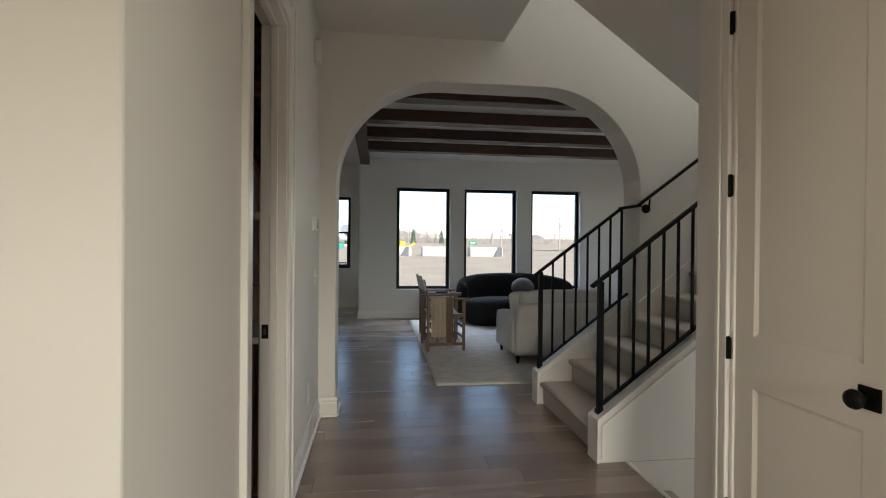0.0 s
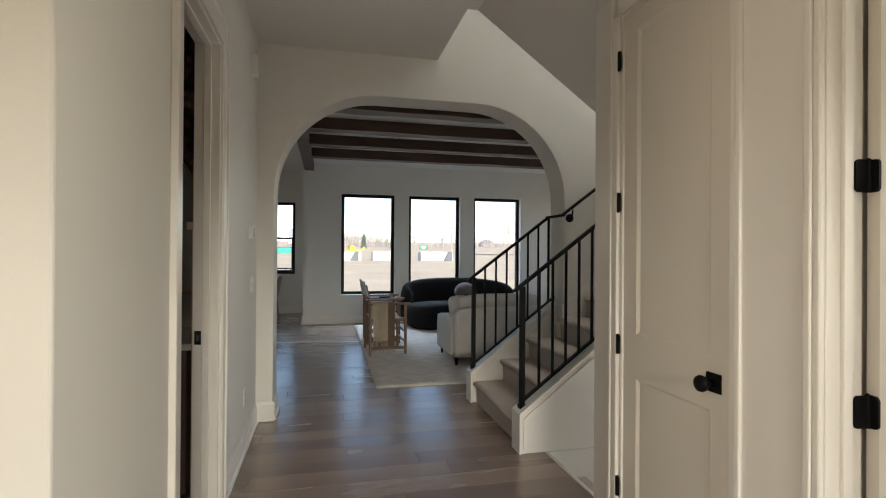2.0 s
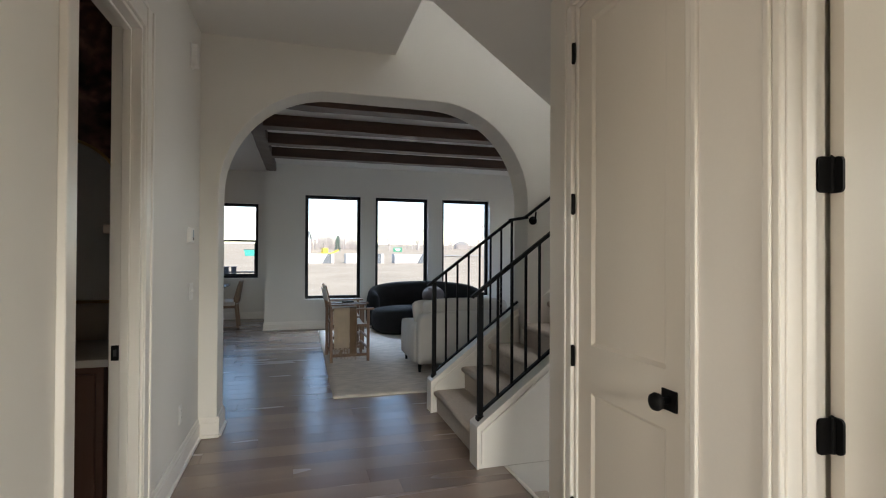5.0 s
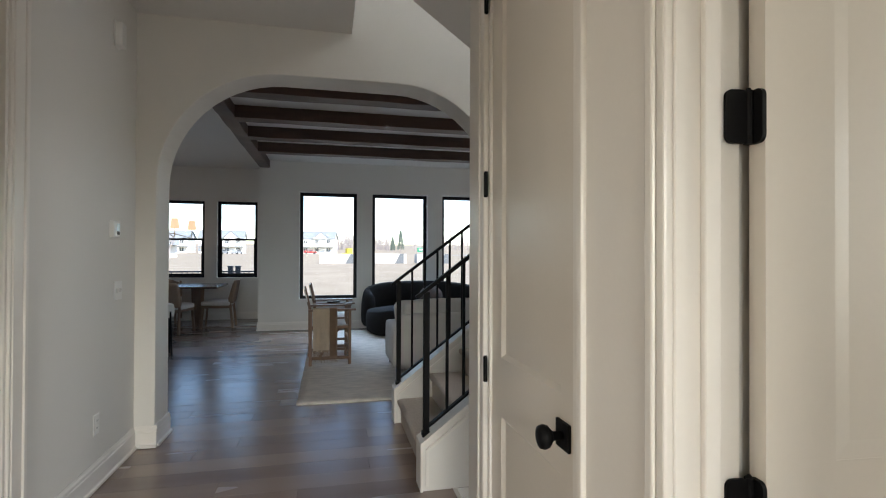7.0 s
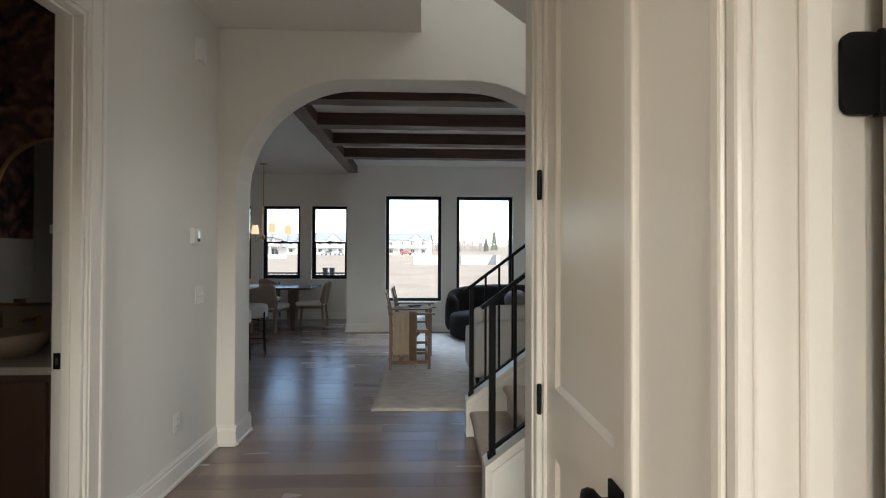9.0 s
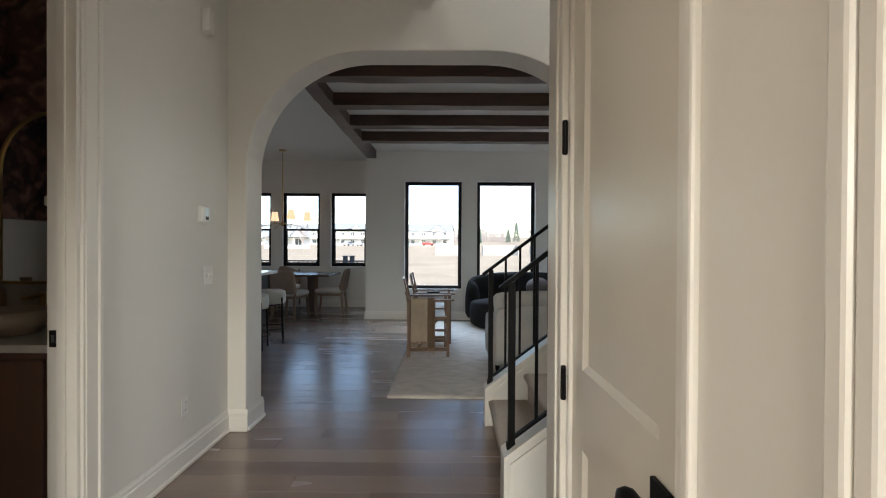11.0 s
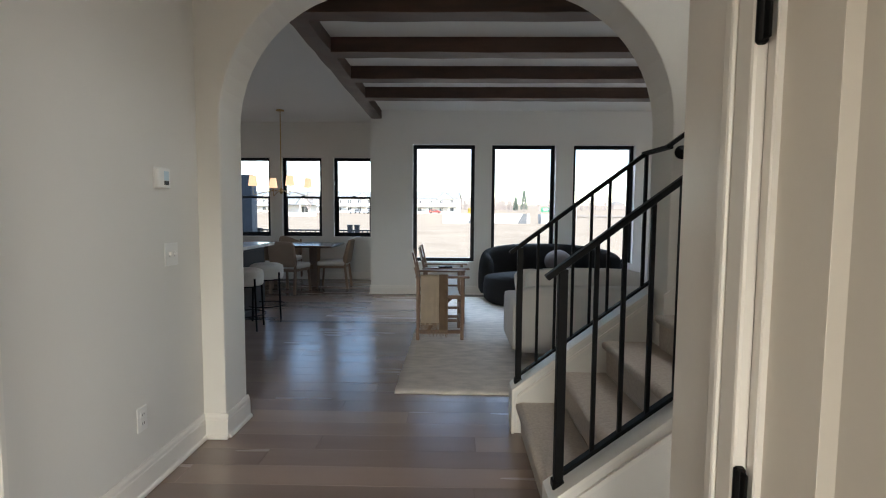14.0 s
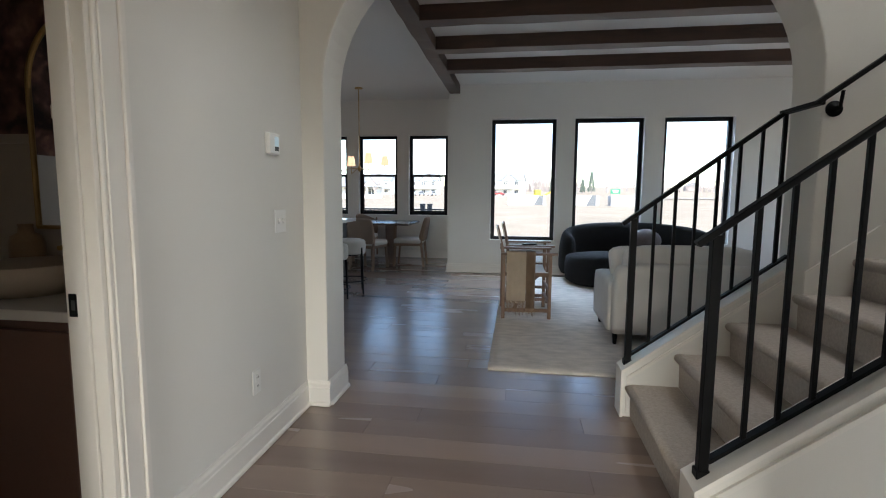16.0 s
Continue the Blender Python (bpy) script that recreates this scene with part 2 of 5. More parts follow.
def part(name, bm, mat, parent, label="", smooth=False):
    ob = new(name, mesh_of(name, bm, mat, smooth))
    ob.parent = parent
    return tagged(ob, label)


def structure(name, bm, mat, label="", category=""):
    return tagged(new(name, mesh_of(name, bm, mat)), label, category, kind="structure")


def thing(name, label, category, m=None, group=""):
    ob = new(name)
    ob.empty_display_size = 0.1
    if m is not None:
        ob.matrix_world = m
    return tagged(ob, label, category, group)


def soft(ob, levels=2):
    md = ob.modifiers.new("round", "SUBSURF")
    md.levels = md.render_levels = levels
    for p in ob.data.polygons:
        p.use_smooth = True
    return ob


def holed(axis, face, thick, a0, a1, z0, z1, holes):
    """A wall across an axis (x or y) with rectangular openings (a, b, za, zb)."""
    bm = bmesh.new()
    cuts = sorted({a0, a1, *[h[0] for h in holes], *[h[1] for h in holes]})
    for a, b in zip(cuts, cuts[1:]):
        spans, z = [], z0
        for h in sorted((h for h in holes if h[0] <= a and h[1] >= b), key=lambda h: h[2]):
            if h[2] > z:
                spans.append((z, h[2]))
            z = h[3]
        if z < z1:
            spans.append((z, z1))
        for lo, hi in spans:
            lo_f, hi_f = min(face, face + thick), max(face, face + thick)
            box(bm, *((lo_f, hi_f, a, b) if axis == "x" else (a, b, lo_f, hi_f)), lo, hi)
    bmesh.ops.remove_doubles(bm, verts=bm.verts[:], dist=0.0005)
    return bm


def arch_points(x0, x1, top, r, n=14):
    pts = [(x1, 0.0)]
    for i in range(n + 1):
        a = math.pi / 2 * i / n
        pts.append((x1 - r + r * math.cos(a), top - r + r * math.sin(a)))
    for i in range(n + 1):
        a = math.pi / 2 + math.pi / 2 * i / n
        pts.append((x0 + r + r * math.cos(a), top - r + r * math.sin(a)))
    return pts + [(x0, 0.0)]


def rounded_plan(w, d, r, n=8):
    pts = []
    for cx, cy, a0 in ((w / 2 - r, d / 2 - r, 0), (-w / 2 + r, d / 2 - r, 90), (-w / 2 + r, -d / 2 + r, 180), (w / 2 - r, -d / 2 + r, 270)):
        for i in range(n + 1):
            a = radians(a0 + 90 * i / n)
            pts.append((cx + r * math.cos(a), cy + r * math.sin(a)))
    return pts


# ---- large structure ----
HALL_Z, LIV_Z = 3.0, 3.05
# arch between hall and living room; the wall goes on beside the stairs up into the stairwell
ARCH = arch_points(0.13, 2.65, 2.65, 0.83)
bm = bmesh.new()
prism(bm, [(-0.12, 0.0), (-0.12, 3.05), (1.457, 3.05), (1.457, 4.7), (5.3, 4.7), (5.3, 0.0)] + ARCH, "y", 0.0, 0.29)
bm.edges.ensure_lookup_table()
rim = [e for e in bm.edges if abs(e.verts[0].co.y - e.verts[1].co.y) < 1e-5 and all(0.12 < v.co.x < 2.66 and v.co.z < 2.66 for v in e.verts)
       and not all(v.co.z < 0.01 for v in e.verts)]
bmesh.ops.bevel(bm, geom=rim, offset=0.007, segments=2, profile=0.5, affect="EDGES")
wall_arch = structure("wall_arch", bm, PAINT, "white painted plaster wall with a wide rounded arch", "wall")

# hall: left wall with the powder room door, and a thicker stretch with an arched opening
structure("wall_hall_west", holed("x", 0.0, -0.12, -2.75, 0.0, 0.0, 3.05, [(-2.13, -1.40, 0.0, 2.43)]), PAINT, "white painted hall wall with a doorway", "wall")
bm = bmesh.new()
prism(bm, [(-7.4, 0.0), (-7.4, 3.05), (-2.75, 3.05), (-2.75, 0.0)] + arch_points(-5.6, -3.005, 2.65, 0.95), "x", -0.29, 0.0)
rim = [e for e in bm.edges if abs(e.verts[0].co.x - e.verts[1].co.x) < 1e-5 and all(-5.61 < v.co.y < -3.0 and v.co.z < 2.66 for v in e.verts)
       and not all(v.co.z < 0.01 for v in e.verts)]
bmesh.ops.bevel(bm, geom=rim, offset=0.007, segments=2, profile=0.5, affect="EDGES")
structure("wall_side_arch", bm, PAINT, "white painted hall wall with an arched side opening", "wall")
# hall: right wall with the closet door and the study doorway
structure("wall_hall_east", holed("x", 1.84, 0.12, -7.4, -1.95, 0.0, 3.05, [(-2.795, -2.148, 0.0, 2.435), (-3.95, -3.09, 0.0, 2.435)]), PAINT, "white painted hall wall with two doorways", "wall")
structure("wall_closet_back", boxes((1.96, 5.3, -2.09, -1.95, 0, 3.05)), PAINT, "white painted closet wall", "wall")
structure("wall_study_back", boxes((1.96, 5.3, -3.08, -2.96, 0, 3.05)), PAINT, "white painted study wall", "wall")
# The front opening is added; its size shapes the front lamp's beam.
structure("wall_front", holed("y", -7.4, -0.15, -4.2, 5.3, 0, 3.05, [(0.1, 1.7, 0.1, 2.15)]), PAINT, "white painted front wall", "wall")
# Unseen slab added to keep direct sun from entering the front opening.
structure("porch_or_sun_slab", boxes((-1.5, 3.3, -10.5, -7.55, 2.75, 2.95)), CEIL, "unseen white slab added to block sun at the front opening", "roof")
# Unseen wall; its opening is there for the study lamp.
structure("wall_study_east", holed("x", 5.2, 0.15, -7.4, -2.0, 0, 3.05, [(-5.0, -3.4, 0.8, 2.4)]), PAINT, "white painted study wall with an added opening", "wall")
# Unseen wall; its opening is made up for the amber lamp.
structure("wall_dining_west", holed("x", -4.0, -0.15, -7.4, -2.6, 0, 3.05, [(-5.3, -3.5, 0.8, 2.4)]), PAINT, "white painted dining wall with an added opening", "wall")
structure("wall_dining_north", boxes((-4.0, -0.29, -2.87, -2.75, 0, 3.05)), PAINT, "white painted dining room wall", "wall")
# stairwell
# The low opening is cut only for the added stair hall lamp.
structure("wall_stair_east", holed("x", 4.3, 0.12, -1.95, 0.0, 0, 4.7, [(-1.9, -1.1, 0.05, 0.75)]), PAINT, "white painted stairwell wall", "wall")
bm = bmesh.new()
prism(bm, [(1.457, 3.28), (1.457, 4.7), (4.3, 4.7), (4.3, 3.28 - 0.713 * 2.77), (1.53, 3.28)], "y", -1.05, -0.93)
box(bm, 1.337, 1.457, -1.05, 0.0, 3.24, 4.7)
structure("wall_stairwell_upper", bm, PAINT, "white painted upper stairwell wall", "wall")
# living room, kitchen and dining nook
LW = [(0.80, 1.79), (2.06, 3.07), (3.35, 4.325)]
structure("wall_living_north", holed("y", 5.20, 0.18, 0.12, 6.3, 0, 3.2, [(a, b, 0.53, 2.41) for a, b in LW]), PAINT, "white painted wall with three tall windows", "wall")
NW = [(-0.885, -0.12), (-1.90, -1.115), (-2.915, -2.13)]
structure("wall_nook_north", holed("y", 6.90, 0.18, -5.2, 0.12, 0, 3.2, [(a, b, 0.836, 2.377) for a, b in NW]), PAINT, "white painted nook wall with double-hung windows", "wall")
structure("wall_nook_east", boxes((0.12, 0.24, 5.38, 7.08, 0, 3.2)), PAINT, "white painted nook return wall", "wall")
# Openings in the next two walls are made up for the side lamps.
structure("wall_living_east", holed("x", 6.3, 0.15, 0.0, 5.38, 0, 3.2, [(1.4, 3.8, 0.7, 2.5)]), PAINT, "white painted living room wall", "wall")
structure("wall_kitchen_west", holed("x", -5.2, -0.15, 0.0, 7.08, 0, 3.2, [(2.0, 4.0, 1.1, 2.3)]), PAINT, "white painted kitchen wall", "wall")
structure("wall_kitchen_south", boxes((-5.2, -0.12, 0.0, 0.12, 0, 3.2)), PAINT, "white painted kitchen wall", "wall")
structure("wall_living_south", boxes((5.3, 6.3, 0.0, 0.12, 0, 3.2)), PAINT, "white painted living room wall", "wall")
# powder room
structure("wall_powder", boxes((-2.1, -0.12, -2.72, -2.6, 0, 3.0), (-2.22, -2.1, -2.72, -0.3, 0, 3.0)), PAINT, "powder room wall", "wall")

# ceilings
structure("ceiling_hall", boxes((-0.29, 1.457, -7.4, 0.0, HALL_Z, HALL_Z + 0.24), (1.457, 5.3, -7.4, -1.95, HALL_Z, HALL_Z + 0.24)), CEIL, "white painted hall ceiling", "ceiling")
structure("ceiling_side_rooms", boxes((-4.2, -0.29, -7.4, -0.1, HALL_Z, HALL_Z + 0.24)), CEIL, "white painted ceiling", "ceiling")
structure("ceiling_living", boxes((-5.2, 0.2, 0.29, 7.08, LIV_Z, LIV_Z + 0.2), (0.2, 6.3, 0.29, 5.38, 2.937, LIV_Z + 0.2)), CEIL, "white painted living room ceiling", "ceiling")
structure("ceiling_stairwell", boxes((1.3, 4.5, -1.05, 0.0, 4.7, 4.85)), CEIL, "white painted stairwell ceiling", "ceiling")
bm = bmesh.new()
prism(bm, [(1.457, HALL_Z), (1.53, HALL_Z), (4.3, HALL_Z - 0.713 * 2.77), (4.3, HALL_Z + 0.28 - 0.713 * 2.77), (1.53, HALL_Z + 0.28), (1.457, HALL_Z + 0.28)], "y", -1.95, -0.93)
structure("ceiling_stair_soffit", bm, CEIL, "white sloped underside of the upper stair flight", "soffit")

# subfloor
floor = structure("floor", boxes((-5.3, 6.4, -7.5, -1.94, -0.25, -0.004), (-5.3, 2.0, -1.94, -1.03, -0.25, -0.004), (4.3, 6.4, -1.94, -1.03, -0.25, -0.004), (-5.3, 6.4, -1.03, 7.1, -0.25, -0.004)), SUBFLOOR, "wide-plank grey-brown oak floor", "floor")


# well of the stairs that lead down, beside the main flight
structure("wall_stair_down", boxes((2.0, 4.42, -1.034, -0.91, -1.9, -0.002), (1.88, 2.0, -1.94, -1.03, -1.9, -0.25), (4.3, 4.42, -1.94, -1.03, -1.9, -0.25), (2.0, 4.42, -2.06, -1.94, -1.9, -0.25)), PAINT, "white painted wall of the descending stairwell", "wall")
structure("floor_stair_down", boxes((1.9, 4.4, -2.0, -0.95, -2.0, -1.9)), CARPET, "carpeted floor at the foot of the descending stairs", "floor")
structure("trim_floor_edge", boxes((1.995, 2.02, -1.94, -1.03, -0.24, 0.004), bevel=0.006, seg=2), TRIM, "white painted nosing along the floor edge", "trim")
down = tagged(thing("staircase_down", "carpeted steps that lead down beside the main stairs", "staircase"), kind="structure")
for k in range(1, 9):
    part("step", boxes((2.02 + 0.252 * (k - 1), 2.05 + 0.252 * k, -1.938, -1.032, -1.9, -0.19 * k), bevel=0.012, seg=2), CARPET, down)



# beams: one along the room and cross beams that run into it
def beam(name, mat, x0, x1, y0, y1, z0, z1, label, seed):
    bm = bmesh.new()
    rng = random.Random(seed)
    along = 0 if x1 - x0 > y1 - y0 else 1
    n = 24
    rings = []
    for i in range(n + 1):
        f = i / n
        ring = []
        for u, v in ((0, 0), (1, 0), (1, 1), (0, 1)):
            j1, j2 = rng.uniform(-0.004, 0.004), rng.uniform(-0.005, 0.004) if v == 0 else 0
            if along == 0:
                ring.append(bm.verts.new((x0 + f * (x1 - x0), y0 + u * (y1 - y0) + j1, z0 + v * (z1 - z0) + j2)))
            else:
                ring.append(bm.verts.new((x0 + u * (x1 - x0) + j1, y0 + f * (y1 - y0), z0 + v * (z1 - z0) + j2)))
        rings.append(ring)
    for a, b in zip(rings, rings[1:]):
        for i in range(4):
            bm.faces.new((a[i], a[(i + 1) % 4], b[(i + 1) % 4], b[i]))
    bm.faces.new(rings[0][::-1])
    bm.faces.new(rings[-1])
    edges = [e for e in bm.edges if abs((e.verts[0].co - e.verts[1].co)[along]) > 0.01 and min(v.co.z for v in e.verts) < z0 + 0.02]
    bmesh.ops.bevel(bm, geom=edges, offset=0.008, segments=2, profile=0.5, affect="EDGES")
    ob = new(name, mesh_of(name, bm, mat))
    return tagged(ob, label, "beam", "ceiling beams")


beam("ceiling_beam", BEAMY, 0.14, 0.30, 0.29, 5.2, 2.81, LIV_Z, "rough dark-stained timber beam along the living room ceiling", 3)
for k, yb in enumerate((1.16, 2.08, 2.99, 3.91)):
    beam("ceiling_beam", BEAMM, 0.30, 6.3, yb - 0.185, yb, 2.80, LIV_Z, "dark-stained timber cross beam under the white ceiling", 11 + k)


# ---- trim ----
def baseboard(a, b, normal, parent_name="baseboard", h=0.15):
    """Baseboard from a to b on the floor; normal points into the room."""
    d = Vector((b[0] - a[0], b[1] - a[1], 0))
    L = d.length
    bm = bmesh.new()
    prof = [(0, 0.004), (0.029, 0.004), (0.029, 0.013), (0.026, 0.02), (0.021, 0.024), (0.016, 0.025), (0.016, h * 0.72), (0.012, h * 0.76), (0.012, h * 0.86), (0.007, h * 0.93), (0.005, h), (0, h)]
    rings = []
    for p in (Vector((a[0], a[1], 0)), Vector((b[0], b[1], 0))):
        rings.append([bm.verts.new(p + Vector((normal[0] * u, normal[1] * u, z))) for u, z in prof])
    k = len(prof)
    for i in range(k):
        bm.faces.new((rings[0][i], rings[1][i], rings[1][(i + 1) % k], rings[0][(i + 1) % k]))
    bm.faces.new(rings[0][::-1])
    bm.faces.new(rings[1])
    return structure(parent_name, bm, TRIM, "white painted moulded baseboard", "baseboard")


for a, b, nrm in (((0, -1.27), (0, 0.0), (1, 0)), ((0, -2.98), (0, -2.24), (1, 0)), ((0.0, 0), (0.146, 0), (0, -1)), ((0.13, 0.0), (0.13, 0.306), (1, 0)),
                  ((0.13, 0.29), (-0.12, 0.29), (0, 1)), ((0.13, 5.2), (6.3, 5.2), (0, -1)), ((0.12, 5.19), (0.12, 6.9), (-1, 0)), ((-5.2, 6.9), (0.12, 6.9), (0, -1)),
                  ((1.84, -7.4), (1.84, -4.06), (-1, 0)), ((0, -7.4), (0, -5.6), (1, 0)),
                  ((-5.2, 0.12), (-0.12, 0.12), (0, 1))):
    baseboard(a, b, nrm)


def casing_piece(bm, u0, u1, z0, z1, put, inner_low):
    """Flat casing with a bead on the inner edge and a band on the outer one."""
    w = u1 - u0
    lo, hi = (0.14, 0.22) if inner_low else (0.22, 0.14)
    for a, b, t in ((u0, u0 + w * lo, 0.014 if inner_low else 0.026), (u0 + w * lo, u1 - w * hi, 0.018), (u1 - w * hi, u1, 0.026 if inner_low else 0.014)):
        put(bm, a, b, z0, z1, t)


def casing(name, face, normal, y0, y1, top, w=0.105, sides=(1, 1)):
    """Door casing on a wall across x, round the opening from y0 to y1."""
    trim = thing(name, "cream painted door casing with a beaded edge", "door casing")
    trim["kind"] = "structure"

    def put(bm, a, b, z0, z1, t):
        x0, x1 = sorted((face, face + normal * t))
        box(bm, x0, x1, a, b, z0, z1, bevel=0.003)
    if sides[0]:
        bm = bmesh.new()
        casing_piece(bm, y0 - w, y0, 0.002, top + w, put, False)
        part("jamb_casing", bm, TRIM, trim)
    if sides[1]:
        bm = bmesh.new()
        casing_piece(bm, y1, y1 + w, 0.002, top + w, put, True)
        part("jamb_casing", bm, TRIM, trim)
    bm = bmesh.new()
    x0, x1 = sorted((face, face + normal * 0.018))
    box(bm, x0, x1, y0, y1, top, top + w * 0.8, bevel=0.003)
    x0, x1 = sorted((face, face + normal * 0.026))
    box(bm, x0, x1, y0, y1, top + w * 0.8, top + w, bevel=0.003)
    part("head_casing", bm, TRIM, trim)
    return trim


casing("trim_powder_door", 0.0, 1, -2.13, -1.40, 2.43, 0.11)
closet_trim = casing("trim_closet_door", 1.84, -1, -2.795, -2.148, 2.435, 0.105, (0, 0))
part("jamb_casing", boxes((1.826, 1.84, -2.083, -1.952, 0.002, 2.54), bevel=0.002), TRIM, closet_trim)
part("bead", boxes((1.815, 1.84, -2.107, -2.083, 0.002, 2.54), (1.820, 1.84, -2.148, -2.107, 0.002, 2.435), bevel=0.005, seg=2), TRIM, closet_trim)
casing("trim_study_door", 1.84, -1, -3.95, -3.105, 2.435, 0.105, (1, 0))
# one broad board between the two doors, with a bead at each edge
mull = tagged(thing("trim_mullion_casing", "broad cream painted board between two doors", "door casing"), kind="structure")
part("flat_board", boxes((1.826, 1.84, -3.058, -2.846, 0.002, 2.54), bevel=0.002), TRIM, mull)
part("bead", boxes((1.815, 1.84, -2.846, -2.822, 0.002, 2.54), (1.820, 1.84, -2.822, -2.797, 0.002, 2.435), bevel=0.005, seg=2), TRIM, mull)
part("bead", boxes((1.815, 1.84, -3.082, -3.058, 0.002, 2.54), (1.820, 1.84, -3.105, -3.082, 0.002, 2.435), bevel=0.005, seg=2), TRIM, mull)


def jamb(name, x0, x1, y0, y1, top, t=0.018, stop=None):
    frame_ob = thing(name, "cream painted door jamb", "door jamb")
    frame_ob["kind"] = "structure"
    for a, b in ((y0, y0 + t), (y1 - t, y1)):
        part("jamb_side", boxes((x0, x1, a, b, 0.002, top), bevel=0.002), TRIM, frame_ob)
    part("jamb_head", boxes((x0, x1, y0 + t, y1 - t, top - t, top), bevel=0.002), TRIM, frame_ob)
    if stop:
        s0, s1 = stop
        part("door_stop", boxes((s0, s1, y1 - t - 0.012, y1 - t, 0.002, top - t), (s0, s1, y0 + t, y0 + t + 0.012, 0.002, top - t),
                                (s0, s1, y0 + t, y1 - t, top - t - 0.012, top - t), bevel=0.002), TRIM, frame_ob)
    return frame_ob


jp = jamb("door_jamb_1", -0.122, 0.002, -2.13, -1.40, 2.43, stop=(-0.075, -0.04))
part("strike_plate", boxes((-0.112, -0.080, -1.420, -1.4165, 0.875, 0.945), bevel=0.0006), BLACK, jp, "black metal strike plate")
part("strike_hole", boxes((-0.102, -0.090, -1.4215, -1.419, 0.895, 0.925)), SLOT, jp, "dark latch hole")
jamb("door_jamb_2", 1.838, 1.962, -2.795, -2.148, 2.435)
jamb("door_jamb_3", 1.838, 1.962, -3.95, -3.09, 2.435, stop=(1.885, 1.915))


# ---- doors ----
def panel_door(name, label, w, h, t, mat, m, st=0.083, i=0.022, sunk=0.0065):
    """A two-panel door, hinge edge at the origin, leaf along +x, thickness along y."""
    d = thing(name, label, "door", m)
    d["kind"] = "structure"
    lock0, lock1, base, top = 0.806, 0.998, 0.19, h - 0.095
    bm = bmesh.new()
    for s in ((0, st, 0, t, 0, h), (w - st, w, 0, t, 0, h), (st, w - st, 0, t, 0, base), (st, w - st, 0, t, lock0, lock1), (st, w - st, 0, t, top, h)):
        box(bm, *s)
    part("stile_and_rail_frame", bm, mat, d)
    for z0, z1 in ((base, lock0), (lock1, top)):
        bm = bmesh.new()
        ring = [[(st, z0), (w - st, z0), (w - st, z1), (st, z1)], [(st + i, z0 + i), (w - st - i, z0 + i), (w - st - i, z1 - i), (st + i, z1 - i)]]
        for side in (0, 1):
            ys = (0.001, sunk) if side == 0 else (t - 0.001, t - sunk)
            o = [bm.verts.new((x, ys[0], z)) for x, z in ring[0]]
            n_ = [bm.verts.new((x, ys[1], z)) for x, z in ring[1]]
            for k in range(4):
                bm.faces.new((o[k], o[(k + 1) % 4], n_[(k + 1) % 4], n_[k]))
            bm.faces.new(n_)
        part("panel", bm, mat, d)
    return d


def hinge(parent, m, leaf=0.035, h=0.10):
    """Black butt hinge: two leaves and a knuckle along z, pin at the origin."""
    hg = new("hinge", mesh_of("hinge", tube(bmesh.new(), (0, 0, -h / 2), (0, 0, h / 2), 0.0075, 12), BLACK, False))
    hg.parent, hg.matrix_local = parent, m
    part("hinge_leaf", boxes((-leaf, 0, -0.0015, 0.0025, -h / 2, h / 2), bevel=0.001), BLACK, hg)
    part("hinge_tip", tube(tube(bmesh.new(), (0, 0, h / 2), (0, 0, h / 2 + 0.003), 0.007, 10, 0.005), (0, 0, -h / 2 - 0.003), (0, 0, -h / 2), 0.005, 10, 0.007), BLACK, hg)
    return hg


# closet door: closed, hinged at the far side, opens into the hall
closet = panel_door("door_1", "closed cream two-panel closet door with black hinges", 0.637, 2.42, 0.035, DOORP, Matrix.Translation((1.848, -2.155, 0.008)) @ Matrix.Rotation(radians(-90), 4, "Z"), 0.105, 0.014, 0.010)
for z in (0.305, 0.946, 1.586, 2.227):
    hinge(closet, Matrix.Translation((-0.004, -0.020, z - 0.008)) @ Matrix.Rotation(radians(180), 4, "Z"), 0.018, 0.084)


def knob(parent, m):
    """Black square rose with a round knob, rose in the plane y = 0, knob towards -y."""
    k = new("door_knob", mesh_of("door_knob", boxes((-0.033, 0.033, -0.009, 0, -0.033, 0.033), bevel=0.0015), BLACK))
    k.parent, k.matrix_local = parent, m
    bm = bmesh.new()
    lathe(bm, [(0.011, 0), (0.011, 0.022), (0.016, 0.028), (0.026, 0.036), (0.029, 0.046), (0.026, 0.056), (0.014, 0.061)], sides=28)
    bmesh.ops.rotate(bm, verts=bm.verts[:], cent=(0, 0, 0), matrix=Matrix.Rotation(radians(90), 3, "X"))
    bmesh.ops.translate(bm, verts=bm.verts[:], vec=(0, -0.009, 0))
    part("grip", bm, BLACK, k, smooth=True)
    return k


knob(closet, Matrix.Translation((0.553, 0.0, 0.905)))
part("latch_plate", boxes((0.5835, 0.5855, 0.006, 0.029, 0.875, 0.935)), BLACK, closet, "small black latch plate")

# study door: open at a right angle into the study, hinged at the far jamb
study = panel_door("door_2", "open cream two-panel door swung into the side room", 0.80, 2.42, 0.035, DOORP, Matrix.Translation((1.985, -3.136, 0.008)) @ Matrix.Rotation(radians(-4), 4, "Z"), 0.13, 0.03, 0.0032)
